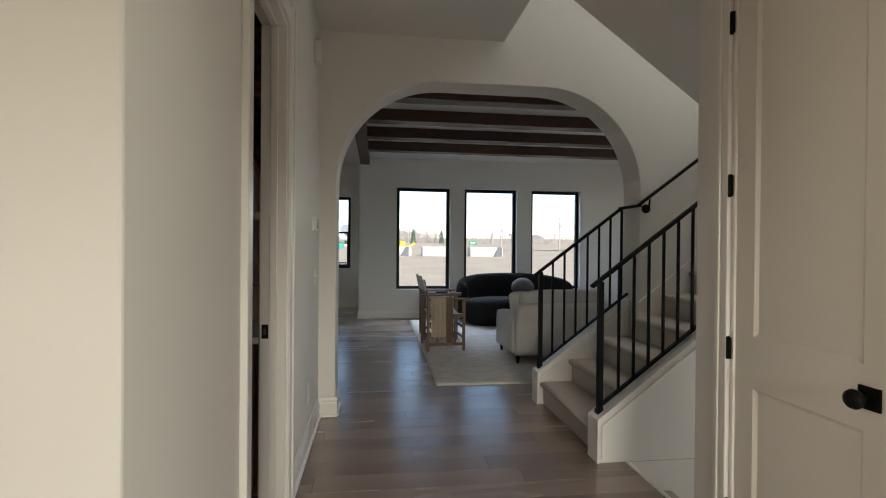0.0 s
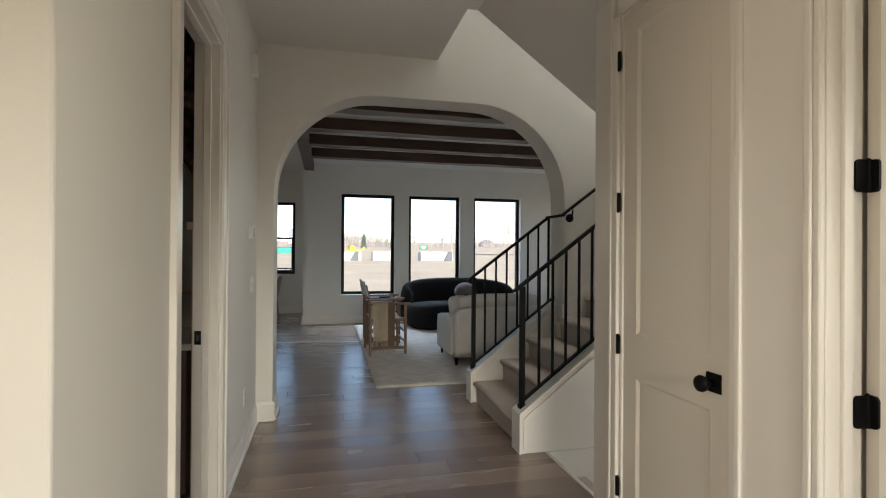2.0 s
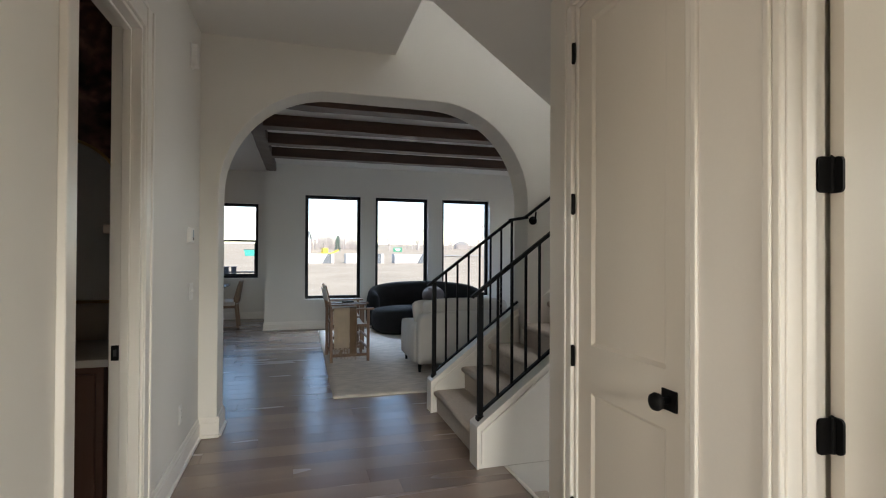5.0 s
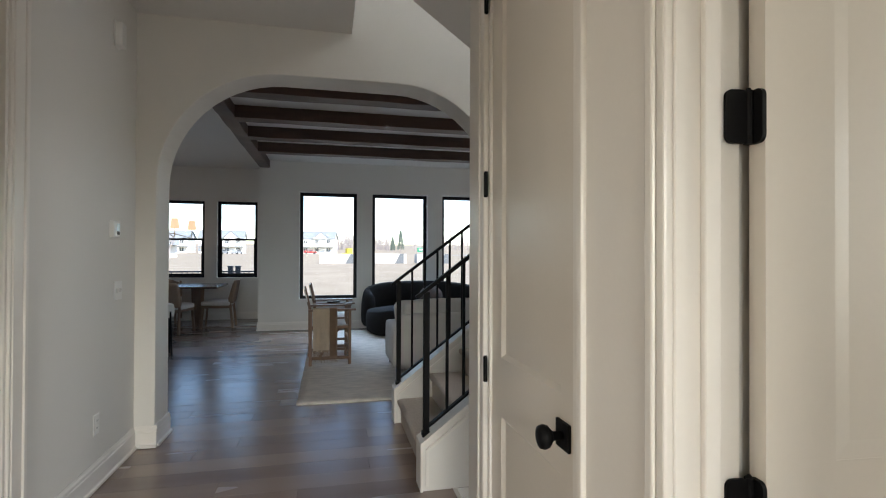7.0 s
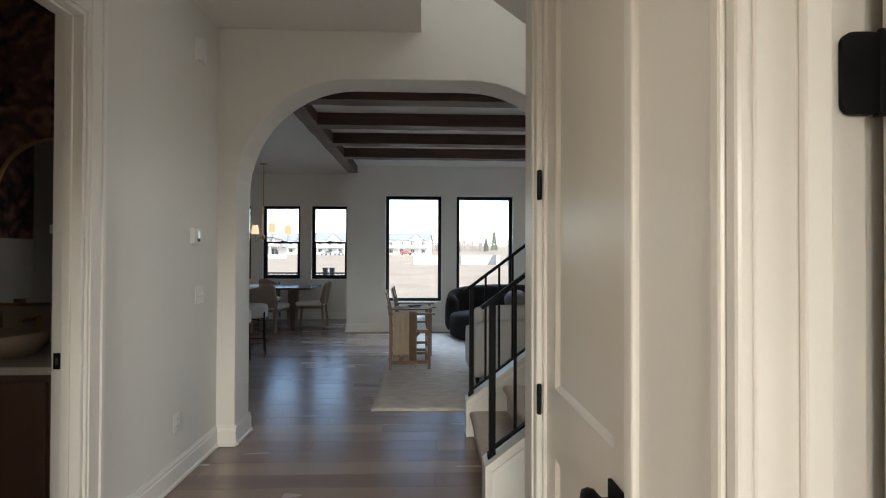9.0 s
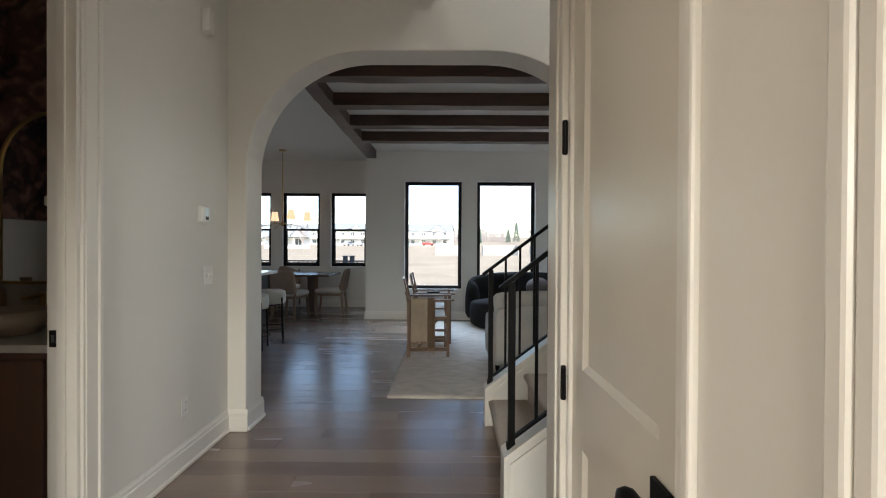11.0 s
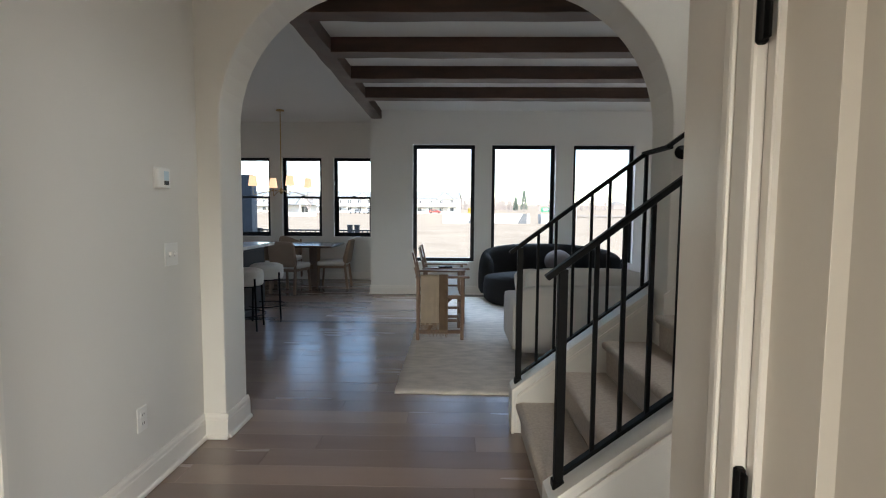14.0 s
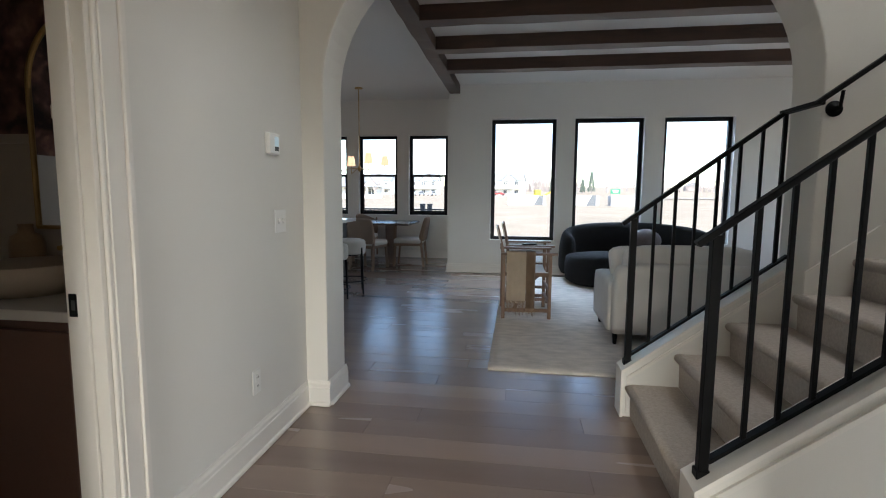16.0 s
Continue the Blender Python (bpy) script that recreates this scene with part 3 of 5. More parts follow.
for z in (0.305, 0.946, 1.586, 2.227):
    hg = new("hinge", mesh_of("hinge", tube(bmesh.new(), (0, 0, -0.0445), (0, 0, 0.0445), 0.0075, 12), BLACK))
    hg.parent, hg.matrix_local = study, Matrix.Translation((-0.012, 0.022, z - 0.021))
    bm = bmesh.new()
    prism(bm, [(x - 0.024, z) for x, z in rounded_plan(0.042, 0.089, 0.012, 5)], "y", -0.0045, 0.001)
    part("hinge_leaf", bm, BLACK, hg)
    bm = bmesh.new()
    prism(bm, [(y - 0.007, z) for y, z in rounded_plan(0.036, 0.089, 0.012, 5)], "x", 0.004, 0.0115)
    part("hinge_leaf", bm, BLACK, hg)
    part("hinge_tip", tube(bmesh.new(), (0, 0, 0.0445), (0, 0, 0.049), 0.006, 10, 0.003), BLACK, hg)
knob(study, Matrix.Translation((0.735, 0.0, 0.905)))


# ---- windows ----
def window(name, label, x0, x1, z0, z1, y, double_hung=False):
    w = thing(name, label, "window")
    w["kind"] = "structure"
    f = 0.058
    part("window_frame", boxes((x0, x0 + f, y, y + 0.06, z0, z1), (x1 - f, x1, y, y + 0.06, z0, z1), (x0 + f, x1 - f, y, y + 0.06, z1 - f, z1), (x0 + f, x1 - f, y, y + 0.06, z0, z0 + f), bevel=0.003), FRAMEB, w)
    if double_hung:
        zm = z0 + (z1 - z0) * 0.5
        part("meeting_rail", boxes((x0 + f, x1 - f, y + 0.005, y + 0.05, zm - 0.02, zm + 0.02), bevel=0.003), FRAMEB, w)
        part("sash_lock", boxes(((x0 + x1) / 2 - 0.03, (x0 + x1) / 2 + 0.03, y - 0.008, y + 0.02, zm + 0.02, zm + 0.032), bevel=0.003), FRAMEB, w)
        part("sash_frame", boxes((x0 + f, x0 + f + 0.022, y + 0.008, y + 0.03, z0 + f, zm - 0.02), (x1 - f - 0.022, x1 - f, y + 0.008, y + 0.03, z0 + f, zm - 0.02), (x0 + f + 0.022, x1 - f - 0.022, y + 0.008, y + 0.03, z0 + f, z0 + f + 0.03), bevel=0.002), FRAMEB, w)
        panes = ((z0 + f, zm - 0.02), (zm + 0.02, z1 - f))
    else:
        panes = ((z0 + f, z1 - f),)
    for a, b in panes:
        p = part("pane", boxes((x0 + f - 0.004, x1 - f + 0.004, y + 0.030, y + 0.036, a, b)), GLASS, w, "clear glass pane")
        p.visible_shadow = False
    part("window_sill", boxes((x0, x1, y - 0.10, y, z0, z0 + 0.006), bevel=0.002), TRIM, w, "white painted sill")
    return w


for i, (a, b) in enumerate(LW):
    window(f"window_{i + 1}", "tall fixed window with a black frame", a, b, 0.53, 2.41, 5.30)
for i, (a, b) in enumerate(NW):
    window(f"window_{i + 4}", "black-framed double-hung window in the dining nook", a, b, 0.836, 2.377, 7.0, True)


# ---- stairs ----
RUN, RISE, NOSE = 0.252, 0.19, 1.83
stairs = tagged(thing("staircase", "carpeted staircase rising to the side between white curb walls", "staircase"), kind="structure")
for k in range(1, 10):
    xn, z = NOSE + RUN * (k - 1), RISE * k
    xb = xn + RUN + 0.03 if k != 3 else 2.632
    pts = [(xn + 0.034, z - RISE - 0.001), (xn + 0.030, z - 0.055), (xn + 0.012, z - 0.045), (xn + 0.002, z - 0.032), (xn, z - 0.020), (xn + 0.004, z - 0.009),
           (xn + 0.014, z - 0.002), (xn + 0.032, z), (xb, z), (xb, z - RISE - 0.001)]
    bm = bmesh.new()
    prism(bm, pts, "y", -0.905, 0.128 if k <= 3 else -0.002)
    st_ob = part("step", bm, CARPET, stairs, "taupe carpeted step with a rounded nosing")
    for p in st_ob.data.polygons:
        p.use_smooth = abs(p.normal.y) < 0.5 and p.area < 0.05


def curb(y0, y1, x1, under):
    top = lambda x: 0.262 + 0.752 * (x - 1.82)
    bm = bmesh.new()
    prism(bm, [(1.82, 0.0), (1.82, top(1.82)), (x1, top(x1)), (x1, 0.0 if under else top(x1) - 0.5)] if under else [(1.82, 0.0), (1.82, top(1.82)), (x1, top(x1)), (x1, 0.0)], "y", y0, y1)
    part("curb_wall", bm, PAINT, stairs, "white painted curb wall")
    bm = bmesh.new()
    prism(bm, [(1.806, 0.0), (1.806, top(1.806) + 0.018), (x1, top(x1) + 0.02), (x1, top(x1)), (1.82, top(1.82) - 0.001), (1.82, 0.0)], "y", y0 - 0.012, y1 + 0.012)
    part("curb_cap", bm, TRIM, stairs, "white painted cap and end board")
    for ya in (y0, y1):
        d = -1 if ya == y0 else 1
        bm = bmesh.new()
        bar(bm, (1.84, ya + d * 0.006, top(1.84) - 0.05), (x1, ya + d * 0.006, top(x1) - 0.05), 0.012, 0.018, up=(0, 0, 1))
        bar(bm, (1.846, ya + d * 0.006, 0.03), (1.846, ya + d * 0.006, top(1.846) - 0.052), 0.012, 0.018, up=(1, 0, 0))
        part("cap_moulding", bm, TRIM, stairs)


curb(-1.03, -0.91, 4.3, True)
curb(0.13, 0.25, 2.632, True)
bm = bmesh.new()
prism(bm, [(2.632, 0.62), (2.632, 0.262 + 0.752 * 0.812), (4.3, 0.262 + 0.752 * 2.48), (4.3, 1.7)], "y", -0.014, 0.0)
part("skirt_board", bm, TRIM, stairs, "white painted skirt board")


def railing(y, x_end, name, label, jog=False):
    r = thing(name, label, "stair railing", Matrix.Translation((1.85, y, 0.29)))
    o = Vector((1.85, y, 0.29))
    top = lambda x: 1.118 + 0.752 * (x - 1.829)
    low = lambda x: 0.335 + 0.752 * (x - 1.85)

    def add(nm, bm, smooth=False):
        bmesh.ops.translate(bm, verts=bm.verts[:], vec=-o)
        return part(nm, bm, BLACK, r, smooth=smooth)
    add("newel_post", boxes((1.833, 1.867, y - 0.017, y + 0.017, 0.29, top(1.85) - 0.012), bevel=0.002))
    bm = bmesh.new()
    box(bm, 1.812, 1.888, y - 0.034, y + 0.034, -0.008, 0.004, bevel=0.002)
    for v in bm.verts:
        v.co.z += 0.295 + 0.752 * (v.co.x - 1.85)
    add("foot_plate", bm)
    add("foot_shoe", boxes((1.826, 1.874, y - 0.024, y + 0.024, 0.285, 0.318), bevel=0.004))
    add("bottom_rail", bar(bmesh.new(), (1.865, y, low(1.865)), (x_end + (0.06 if jog else 0), y, low(x_end + (0.06 if jog else 0))), 0.034, 0.014, 0.002))
    x, gap = (1.958, 0.1045) if jog else (1.974, 0.1003)
    while x < x_end - 0.04:
        add("baluster", boxes((x - 0.008, x + 0.008, y - 0.008, y + 0.008, low(x), top(x)), bevel=0.0015))
        x += gap
    bm = bmesh.new()
    bar(bm, (1.79, y, top(1.79)), (x_end, y, top(x_end)), 0.040, 0.022, 0.004)
    add("top_rail", bm)
    if jog:
        add("end_post", boxes((x_end - 0.011, x_end + 0.009, y - 0.009, y + 0.009, low(x_end), top(x_end)), bevel=0.002))
        bm = bmesh.new()
        bar(bm, (x_end - 0.008, y + 0.02, top(x_end) - 0.003), (x_end + 0.022, -0.075, top(x_end) + 0.002), 0.038, 0.022, 0.004)
        bar(bm, (x_end + 0.004, -0.066, top(x_end) - 0.002), (4.2, -0.066, top(4.2) - 0.02), 0.038, 0.022, 0.004)
        add("wall_rail", bm)
        for xb in (2.70, 3.7):
            bm = bmesh.new()
            lathe(bm, [(0.038, 0), (0.038, 0.007), (0.033, 0.011), (0.012, 0.013), (0.010, 0.05)], sides=24)
            bmesh.ops.rotate(bm, verts=bm.verts[:], cent=(0, 0, 0), matrix=Matrix.Rotation(radians(90), 3, "X"))
            zb = top(xb) - 0.105
            bmesh.ops.translate(bm, verts=bm.verts[:], vec=(xb, -0.001, zb))
            tube(bm, (xb, -0.05, zb), (xb, -0.064, top(xb) - 0.03), 0.008, 10)
            add("wall_bracket", bm, True)
    return r


railing(-0.97, 4.2, "stair_railing", "black metal railing along the open side of the stairs")
railing(0.19, 2.585, "stair_railing", "black metal railing in the arch that jogs to a wall rail", True)


# ---- hall wall devices ----
def outlet(y, z):
    d = thing("wall_outlet", "white duplex wall outlet low on the hall wall", "wall outlet", Matrix.Translation((0, y, z)))
    part("cover_plate", boxes((0, 0.006, -0.036, 0.036, -0.058, 0.058), bevel=0.003, seg=2), DEVICE, d)
    for s in (-1, 1):
        r = part("receptacle", boxes((0.006, 0.009, -0.017, 0.017, s * 0.021 - 0.014, s * 0.021 + 0.014), bevel=0.002), DEVICE, d)
        part("slot", boxes((0.009, 0.0095, -0.008, -0.005, s * 0.021 - 0.004, s * 0.021 + 0.006), (0.009, 0.0095, 0.005, 0.008, s * 0.021 - 0.004, s * 0.021 + 0.006)), SLOT, r)


def switch(y, z):
    d = thing("light_switch", "white double toggle light switch on the hall wall", "light switch", Matrix.Translation((0, y, z)))
    part("cover_plate", boxes((0, 0.006, -0.058, 0.058, -0.058, 0.058), bevel=0.003, seg=2), DEVICE, d)
    for s in (-1, 1):
        part("toggle", boxes((0.006, 0.018, s * 0.023 - 0.004, s * 0.023 + 0.004, -0.004, 0.012), bevel=0.0015), DEVICE, d)
        part("toggle_slot", boxes((0.006, 0.0068, s * 0.023 - 0.006, s * 0.023 + 0.006, -0.013, 0.013)), TOGGLE_SHADE, d)


outlet(-0.575, 0.359)
switch(-0.290, 1.105)
th = thing("thermostat", "small white thermostat with a grey display", "thermostat", Matrix.Translation((0, -0.365, 1.487)))
part("case", boxes((0, 0.026, -0.05, 0.05, -0.05, 0.05), bevel=0.006, seg=2), DEVICE, th)
part("display", boxes((0.026, 0.0266, -0.006, 0.034, -0.012, 0.034)), LCD, th, "pale blue-white display")
part("display_band", boxes((0.026, 0.0266, -0.006, 0.034, -0.034, -0.013)), SLOT, th, "dark band under the display")
part("back_plate", boxes((0, 0.006, -0.054, 0.054, -0.054, 0.054), bevel=0.002), DEVICE, th)
al = thing("wall_sensor", "white plastic sensor box high on the hall wall", "sensor", Matrix.Translation((0, -0.334, 2.70)))
part("case", boxes((0, 0.045, -0.037, 0.037, -0.075, 0.075), bevel=0.008, seg=2), DEVICE, al)
part("back_plate", boxes((0, 0.008, -0.042, 0.042, -0.082, 0.082), bevel=0.003), DEVICE, al)


# ---- living room ----
def rug():
    bm = bmesh.new()
    nx, ny = 40, 50
    x0, x1, y0, y1 = 1.025, 4.3, 0.75, 4.95
    rng = random.Random(5)
    grid = []
    for j in range(ny + 1):
        row = []
        for i in range(nx + 1):
            x, y = x0 + (x1 - x0) * i / nx, y0 + (y1 - y0) * j / ny
            edge = i in (0, nx) or j in (0, ny)
            z = 0.014 + 0.003 * noise.noise(Vector((x * 3, y * 3, 0)))
            if edge:
                x += rng.uniform(-0.004, 0.004)
                y += rng.uniform(-0.005, 0.005)
                z = 0.011
            row.append(bm.verts.new((x, y, z)))
        grid.append(row)
    for j in range(ny):
        for i in range(nx):
            bm.faces.new((grid[j][i], grid[j][i + 1], grid[j + 1][i + 1], grid[j + 1][i]))
    res = bmesh.ops.extrude_face_region(bm, geom=bm.faces[:])
    bmesh.ops.translate(bm, verts=[v for v in res["geom"] if isinstance(v, bmesh.types.BMVert)], vec=(0, 0, -0.011))
    ob = new("rug", mesh_of("rug", bm, RUGM, True))
    tagged(ob, "large pale greige wool rug on the oak floor", "rug")
    return ob


rug()


def cushion(w, d, h, r, puff=0.02, n=6, foot=0.93):
    """A soft block with rounded plan and swollen edges, base at z = 0."""
    bm = bmesh.new()
    prof = [(foot, 0.0), (max(foot, 0.985), 0.10 * h), (1.0, 0.35 * h), (1.0, 0.65 * h), (0.985, 0.88 * h), (0.94, 0.97 * h)]
    plan = rounded_plan(w, d, r, n)
    rings = [[bm.verts.new((x * s, y * s, z)) for x, y in plan] for s, z in prof]
    for a, b in zip(rings, rings[1:]):
        for i in range(len(plan)):
            j = (i + 1) % len(plan)
            bm.faces.new((a[i], a[j], b[j], b[i]))
    bm.faces.new(rings[0][::-1])
    last = rings[-1]
    for s, z in ((0.7, h + puff * 0.7), (0.35, h + puff)):
        ring = [bm.verts.new((x * s, y * s, z)) for x, y in plan]
        for i in range(len(plan)):
            j = (i + 1) % len(plan)
            bm.faces.new((last[i], last[j], ring[j], ring[i]))
        last = ring
    bm.faces.new(last)
    return bm


def moved(bm, x=0, y=0, z=0, rx=0, ry=0, rz=0):
    bmesh.ops.transform(bm, matrix=pose(x, y, z, rx, ry, rz), verts=bm.verts[:])
    return bm


def curved_sofa():
    """Kidney-shaped sofa; the back wraps round the rear and one end."""
    s = thing("curved_sofa", "charcoal boucle curved sofa before the tall windows", "sofa", Matrix.Translation((2.95, 4.55, 0.012)))
    seat = cushion(2.05, 0.80, 0.40, 0.38, 0.035, 8)
    for v in seat.verts:
        v.co.y += 0.16 * (v.co.x / 1.0) ** 2 - 0.05
    part("seat", moved(seat, -0.02, -0.14, 0.015), CHARCOAL, s, smooth=True)
    part("plinth", moved(cushion(1.86, 0.66, 0.03, 0.32, 0.0, 8), -0.02, -0.10, 0.0), SLOT, s)
    bm = bmesh.new()
    # back: a thick band along a curve, taller in the middle
    n = 30
    rings = []
    for i in range(n + 1):
        f = i / n
        a = radians(205 - 210 * f)
        cx, cy = 1.0 * math.cos(a), 0.24 + 0.32 * math.sin(a)
        h = 0.40 + 0.44 * max(0.0, math.sin(math.pi * min(1, max(0, 0.09 + 0.80 * f)))) ** 0.55
        tang = Vector((-math.sin(a) * 1.0, math.cos(a) * 0.32, 0)).normalized()
        nrm = Vector((tang.y, -tang.x, 0)) * -1
        half = 0.125 * (0.55 + 0.45 * math.sin(math.pi * min(1, max(0, f * 0.92 + 0.04))) ** 0.4)
        ring = []
        for u, v in ((-1, 0.10), (-1.08, 0.35), (-1.0, 0.7), (-0.75, 0.92), (-0.3, 1.0), (0.3, 1.0), (0.75, 0.93), (1.0, 0.72), (1.08, 0.35), (1.0, 0.10)):
            p = Vector((cx, cy, h * v)) + nrm * half * u
            ring.append(bm.verts.new(p))
        rings.append(ring)
    k = len(rings[0])
    for a_, b_ in zip(rings, rings[1:]):
        for i in range(k):
            bm.faces.new((a_[i], a_[(i + 1) % k], b_[(i + 1) % k], b_[i]))
    bm.faces.new(rings[0][::-1])
    bm.faces.new(rings[-1])
    back = part("backrest", bm, CHARCOAL, s)
    soft(back, 1)
    return s


curved_sofa()


def ball_cushion(x, y, z, r, mat, label):
    bm = bmesh.new()
    bmesh.ops.create_uvsphere(bm, u_segments=24, v_segments=16, radius=r)
    for v in bm.verts:
        v.co.z *= 0.86
        k = 1 + 0.03 * noise.noise(v.co * 14)
        v.co *= k
    ob = new("round_cushion", mesh_of("round_cushion", moved(bm, 0, 0, 0.84 * r), mat, True))
    ob.location = (x, y, z)
    return tagged(ob, label, "cushion")


ball_cushion(3.02, 4.62, 0.445, 0.20, MAUVE, "round mauve boucle cushion on the charcoal sofa")


def pale_sofa():
    s = thing("upholstered_armchair", "wide oat linen armchair on dark tapered legs", "armchair", Matrix.Translation((1.98, 1.42, 0.012)))
    W, D = 1.32, 0.92
    part("base", moved(cushion(W - 0.05, D - 0.05, 0.26, 0.04, 0.0, 5, 0.992), W / 2, D / 2 + 0.02, 0.10), LINEN, s, smooth=True)
    for sx in (0, 1):
        arm = cushion(0.17, D - 0.12, 0.42, 0.04, 0.012, 6, 0.98)
        for v in arm.verts:
            if v.co.z > 0.3:
                v.co.y *= 0.97
        part("arm", moved(arm, 0.085 if sx == 0 else W - 0.085, D / 2 + 0.07, 0.105), LINEN, s, smooth=True)
    bk = cushion(W - 0.05, 0.17, 0.57, 0.04, 0.01, 6, 0.992)
    for v in bk.verts:
        v.co.y -= 0.05 * (v.co.z / 0.56)
    part("backrest", moved(bk, W / 2, 0.13, 0.105), LINEN, s, smooth=True)
    part("back_cushion", moved(cushion(1.06, 0.20, 0.385, 0.08, 0.025, 6), W / 2, 0.24, 0.415, -4), LINEN, s, smooth=True)
    part("seat_cushion", moved(cushion(0.98, 0.62, 0.16, 0.06, 0.02, 6), W / 2, 0.58, 0.33), LINEN, s, smooth=True)
    part("plinth_rail", boxes((0.10, W - 0.10, 0.10, D - 0.06, 0.085, 0.105), bevel=0.004), OAKX, s, "dark wooden rail")
    for x, y in ((0.06, 0.10), (W - 0.06, 0.10), (0.06, D - 0.08), (W - 0.06, D - 0.08)):
        part("leg", tube(bmesh.new(), (x, y, 0.0), (x, y, 0.11), 0.015, 12, 0.024), BLACK, s, "dark tapered leg")
    return s


arm_a = pale_sofa()
copy_thing(arm_a, Matrix.Translation((3.40, 1.50, 0.012)))
pc = new("square_cushion", mesh_of("square_cushion", moved(cushion(0.30, 0.12, 0.26, 0.06, 0.03, 5), 0, 0, 0), LINEN, True))
pc.matrix_world = pose(2.19, 1.88, 0.512, -14, 0, 24)
tagged(pc, "pale square cushion leaning in the sofa corner", "cushion")


def director_chair(m):
    """Wooden sling chair: faces +x, seat canvas, leather-strap arms."""
    c = thing("sling_chair", "oak director style chair with white canvas seat", "chair", m, "oak chairs on the rug")
    w, d = 0.54, 0.49
    for y in (0, w):
        part("back_leg", boxes((0, 0.034, y - 0.017, y + 0.017, 0, 0.66), bevel=0.004), OAK, c)
        part("front_leg", boxes((d - 0.034, d, y - 0.017, y + 0.017, 0, 0.645), bevel=0.004), OAK, c)
        part("arm", boxes((-0.01, d + 0.055, y - 0.035, y + 0.035, 0.645, 0.668), bevel=0.007, seg=2), OAKX, c)
        part("side_rail", boxes((0.034, d - 0.034, y - 0.012, y + 0.012, 0.07, 0.105), bevel=0.003), OAKX, c)
        part("seat_rail", boxes((0.034, d - 0.034, y - 0.014, y + 0.014, 0.43, 0.47), bevel=0.003), OAKX, c)
        bm = bmesh.new()
        bar(bm, (0.017, y, 0.64), (-0.045, y, 0.905), 0.03, 0.022, 0.003, up=(0, 1, 0))
        part("back_post", bm, OAK, c)
    for z in (0.15, 0.28):
        part("stretcher", boxes((d - 0.03, d - 0.008, 0.012, w - 0.012, z, z + 0.028), bevel=0.003), OAKX, c)
    for s in (0, 1):
        bm = bmesh.new()
        bar(bm, (0.10 + 0.02 * s, 0.02 if s else w - 0.02, 0.08), (0.36 + 0.02 * s, w - 0.02 if s else 0.02, 0.44), 0.024, 0.03, 0.003)
        part("cross_brace", bm, OAK, c)
    # seat canvas with a slight sag
    bm = bmesh.new()
    n = 12
    up, dn = [], []
    for i in range(n + 1):
        y = -0.012 + (w + 0.024) * i / n
        z = 0.476 - 0.03 * math.sin(math.pi * i / n)
        up.append([bm.verts.new((x, y, z)) for x in (0.045, d - 0.035)])
        dn.append([bm.verts.new((x, y, z - 0.012 - 0.02 * (i in (0, n)))) for x in (0.045, d - 0.035)])
    for i in range(n):
        bm.faces.new((up[i][0], up[i][1], up[i + 1][1], up[i + 1][0]))
        bm.faces.new((dn[i][0], dn[i + 1][0], dn[i + 1][1], dn[i][1]))
        for k in (0, 1):
            bm.faces.new((up[i][k], up[i + 1][k], dn[i + 1][k], dn[i][k]))
    bm.faces.new((*up[0], *dn[0][::-1]))
    bm.faces.new((*up[n], *dn[n][::-1]))
    part("seat", bm, WHITECL, c, "white canvas seat", smooth=True)
    bm = bmesh.new()
    box(bm, -0.008, 0.006, -0.02, w + 0.02, -0.075, 0.075, bevel=0.004, seg=2)
    moved(bm, -0.035, 0, 0.83, 0, -13, 0)
    part("back_band", bm, WHITECL, c, "white canvas back band")
    return c


chair_a = director_chair(pose(1.075, 2.245, 0.012, 0, 0, 3))
copy_thing(chair_a, pose(1.10, 3.02, 0.012, 0, 0, 1))


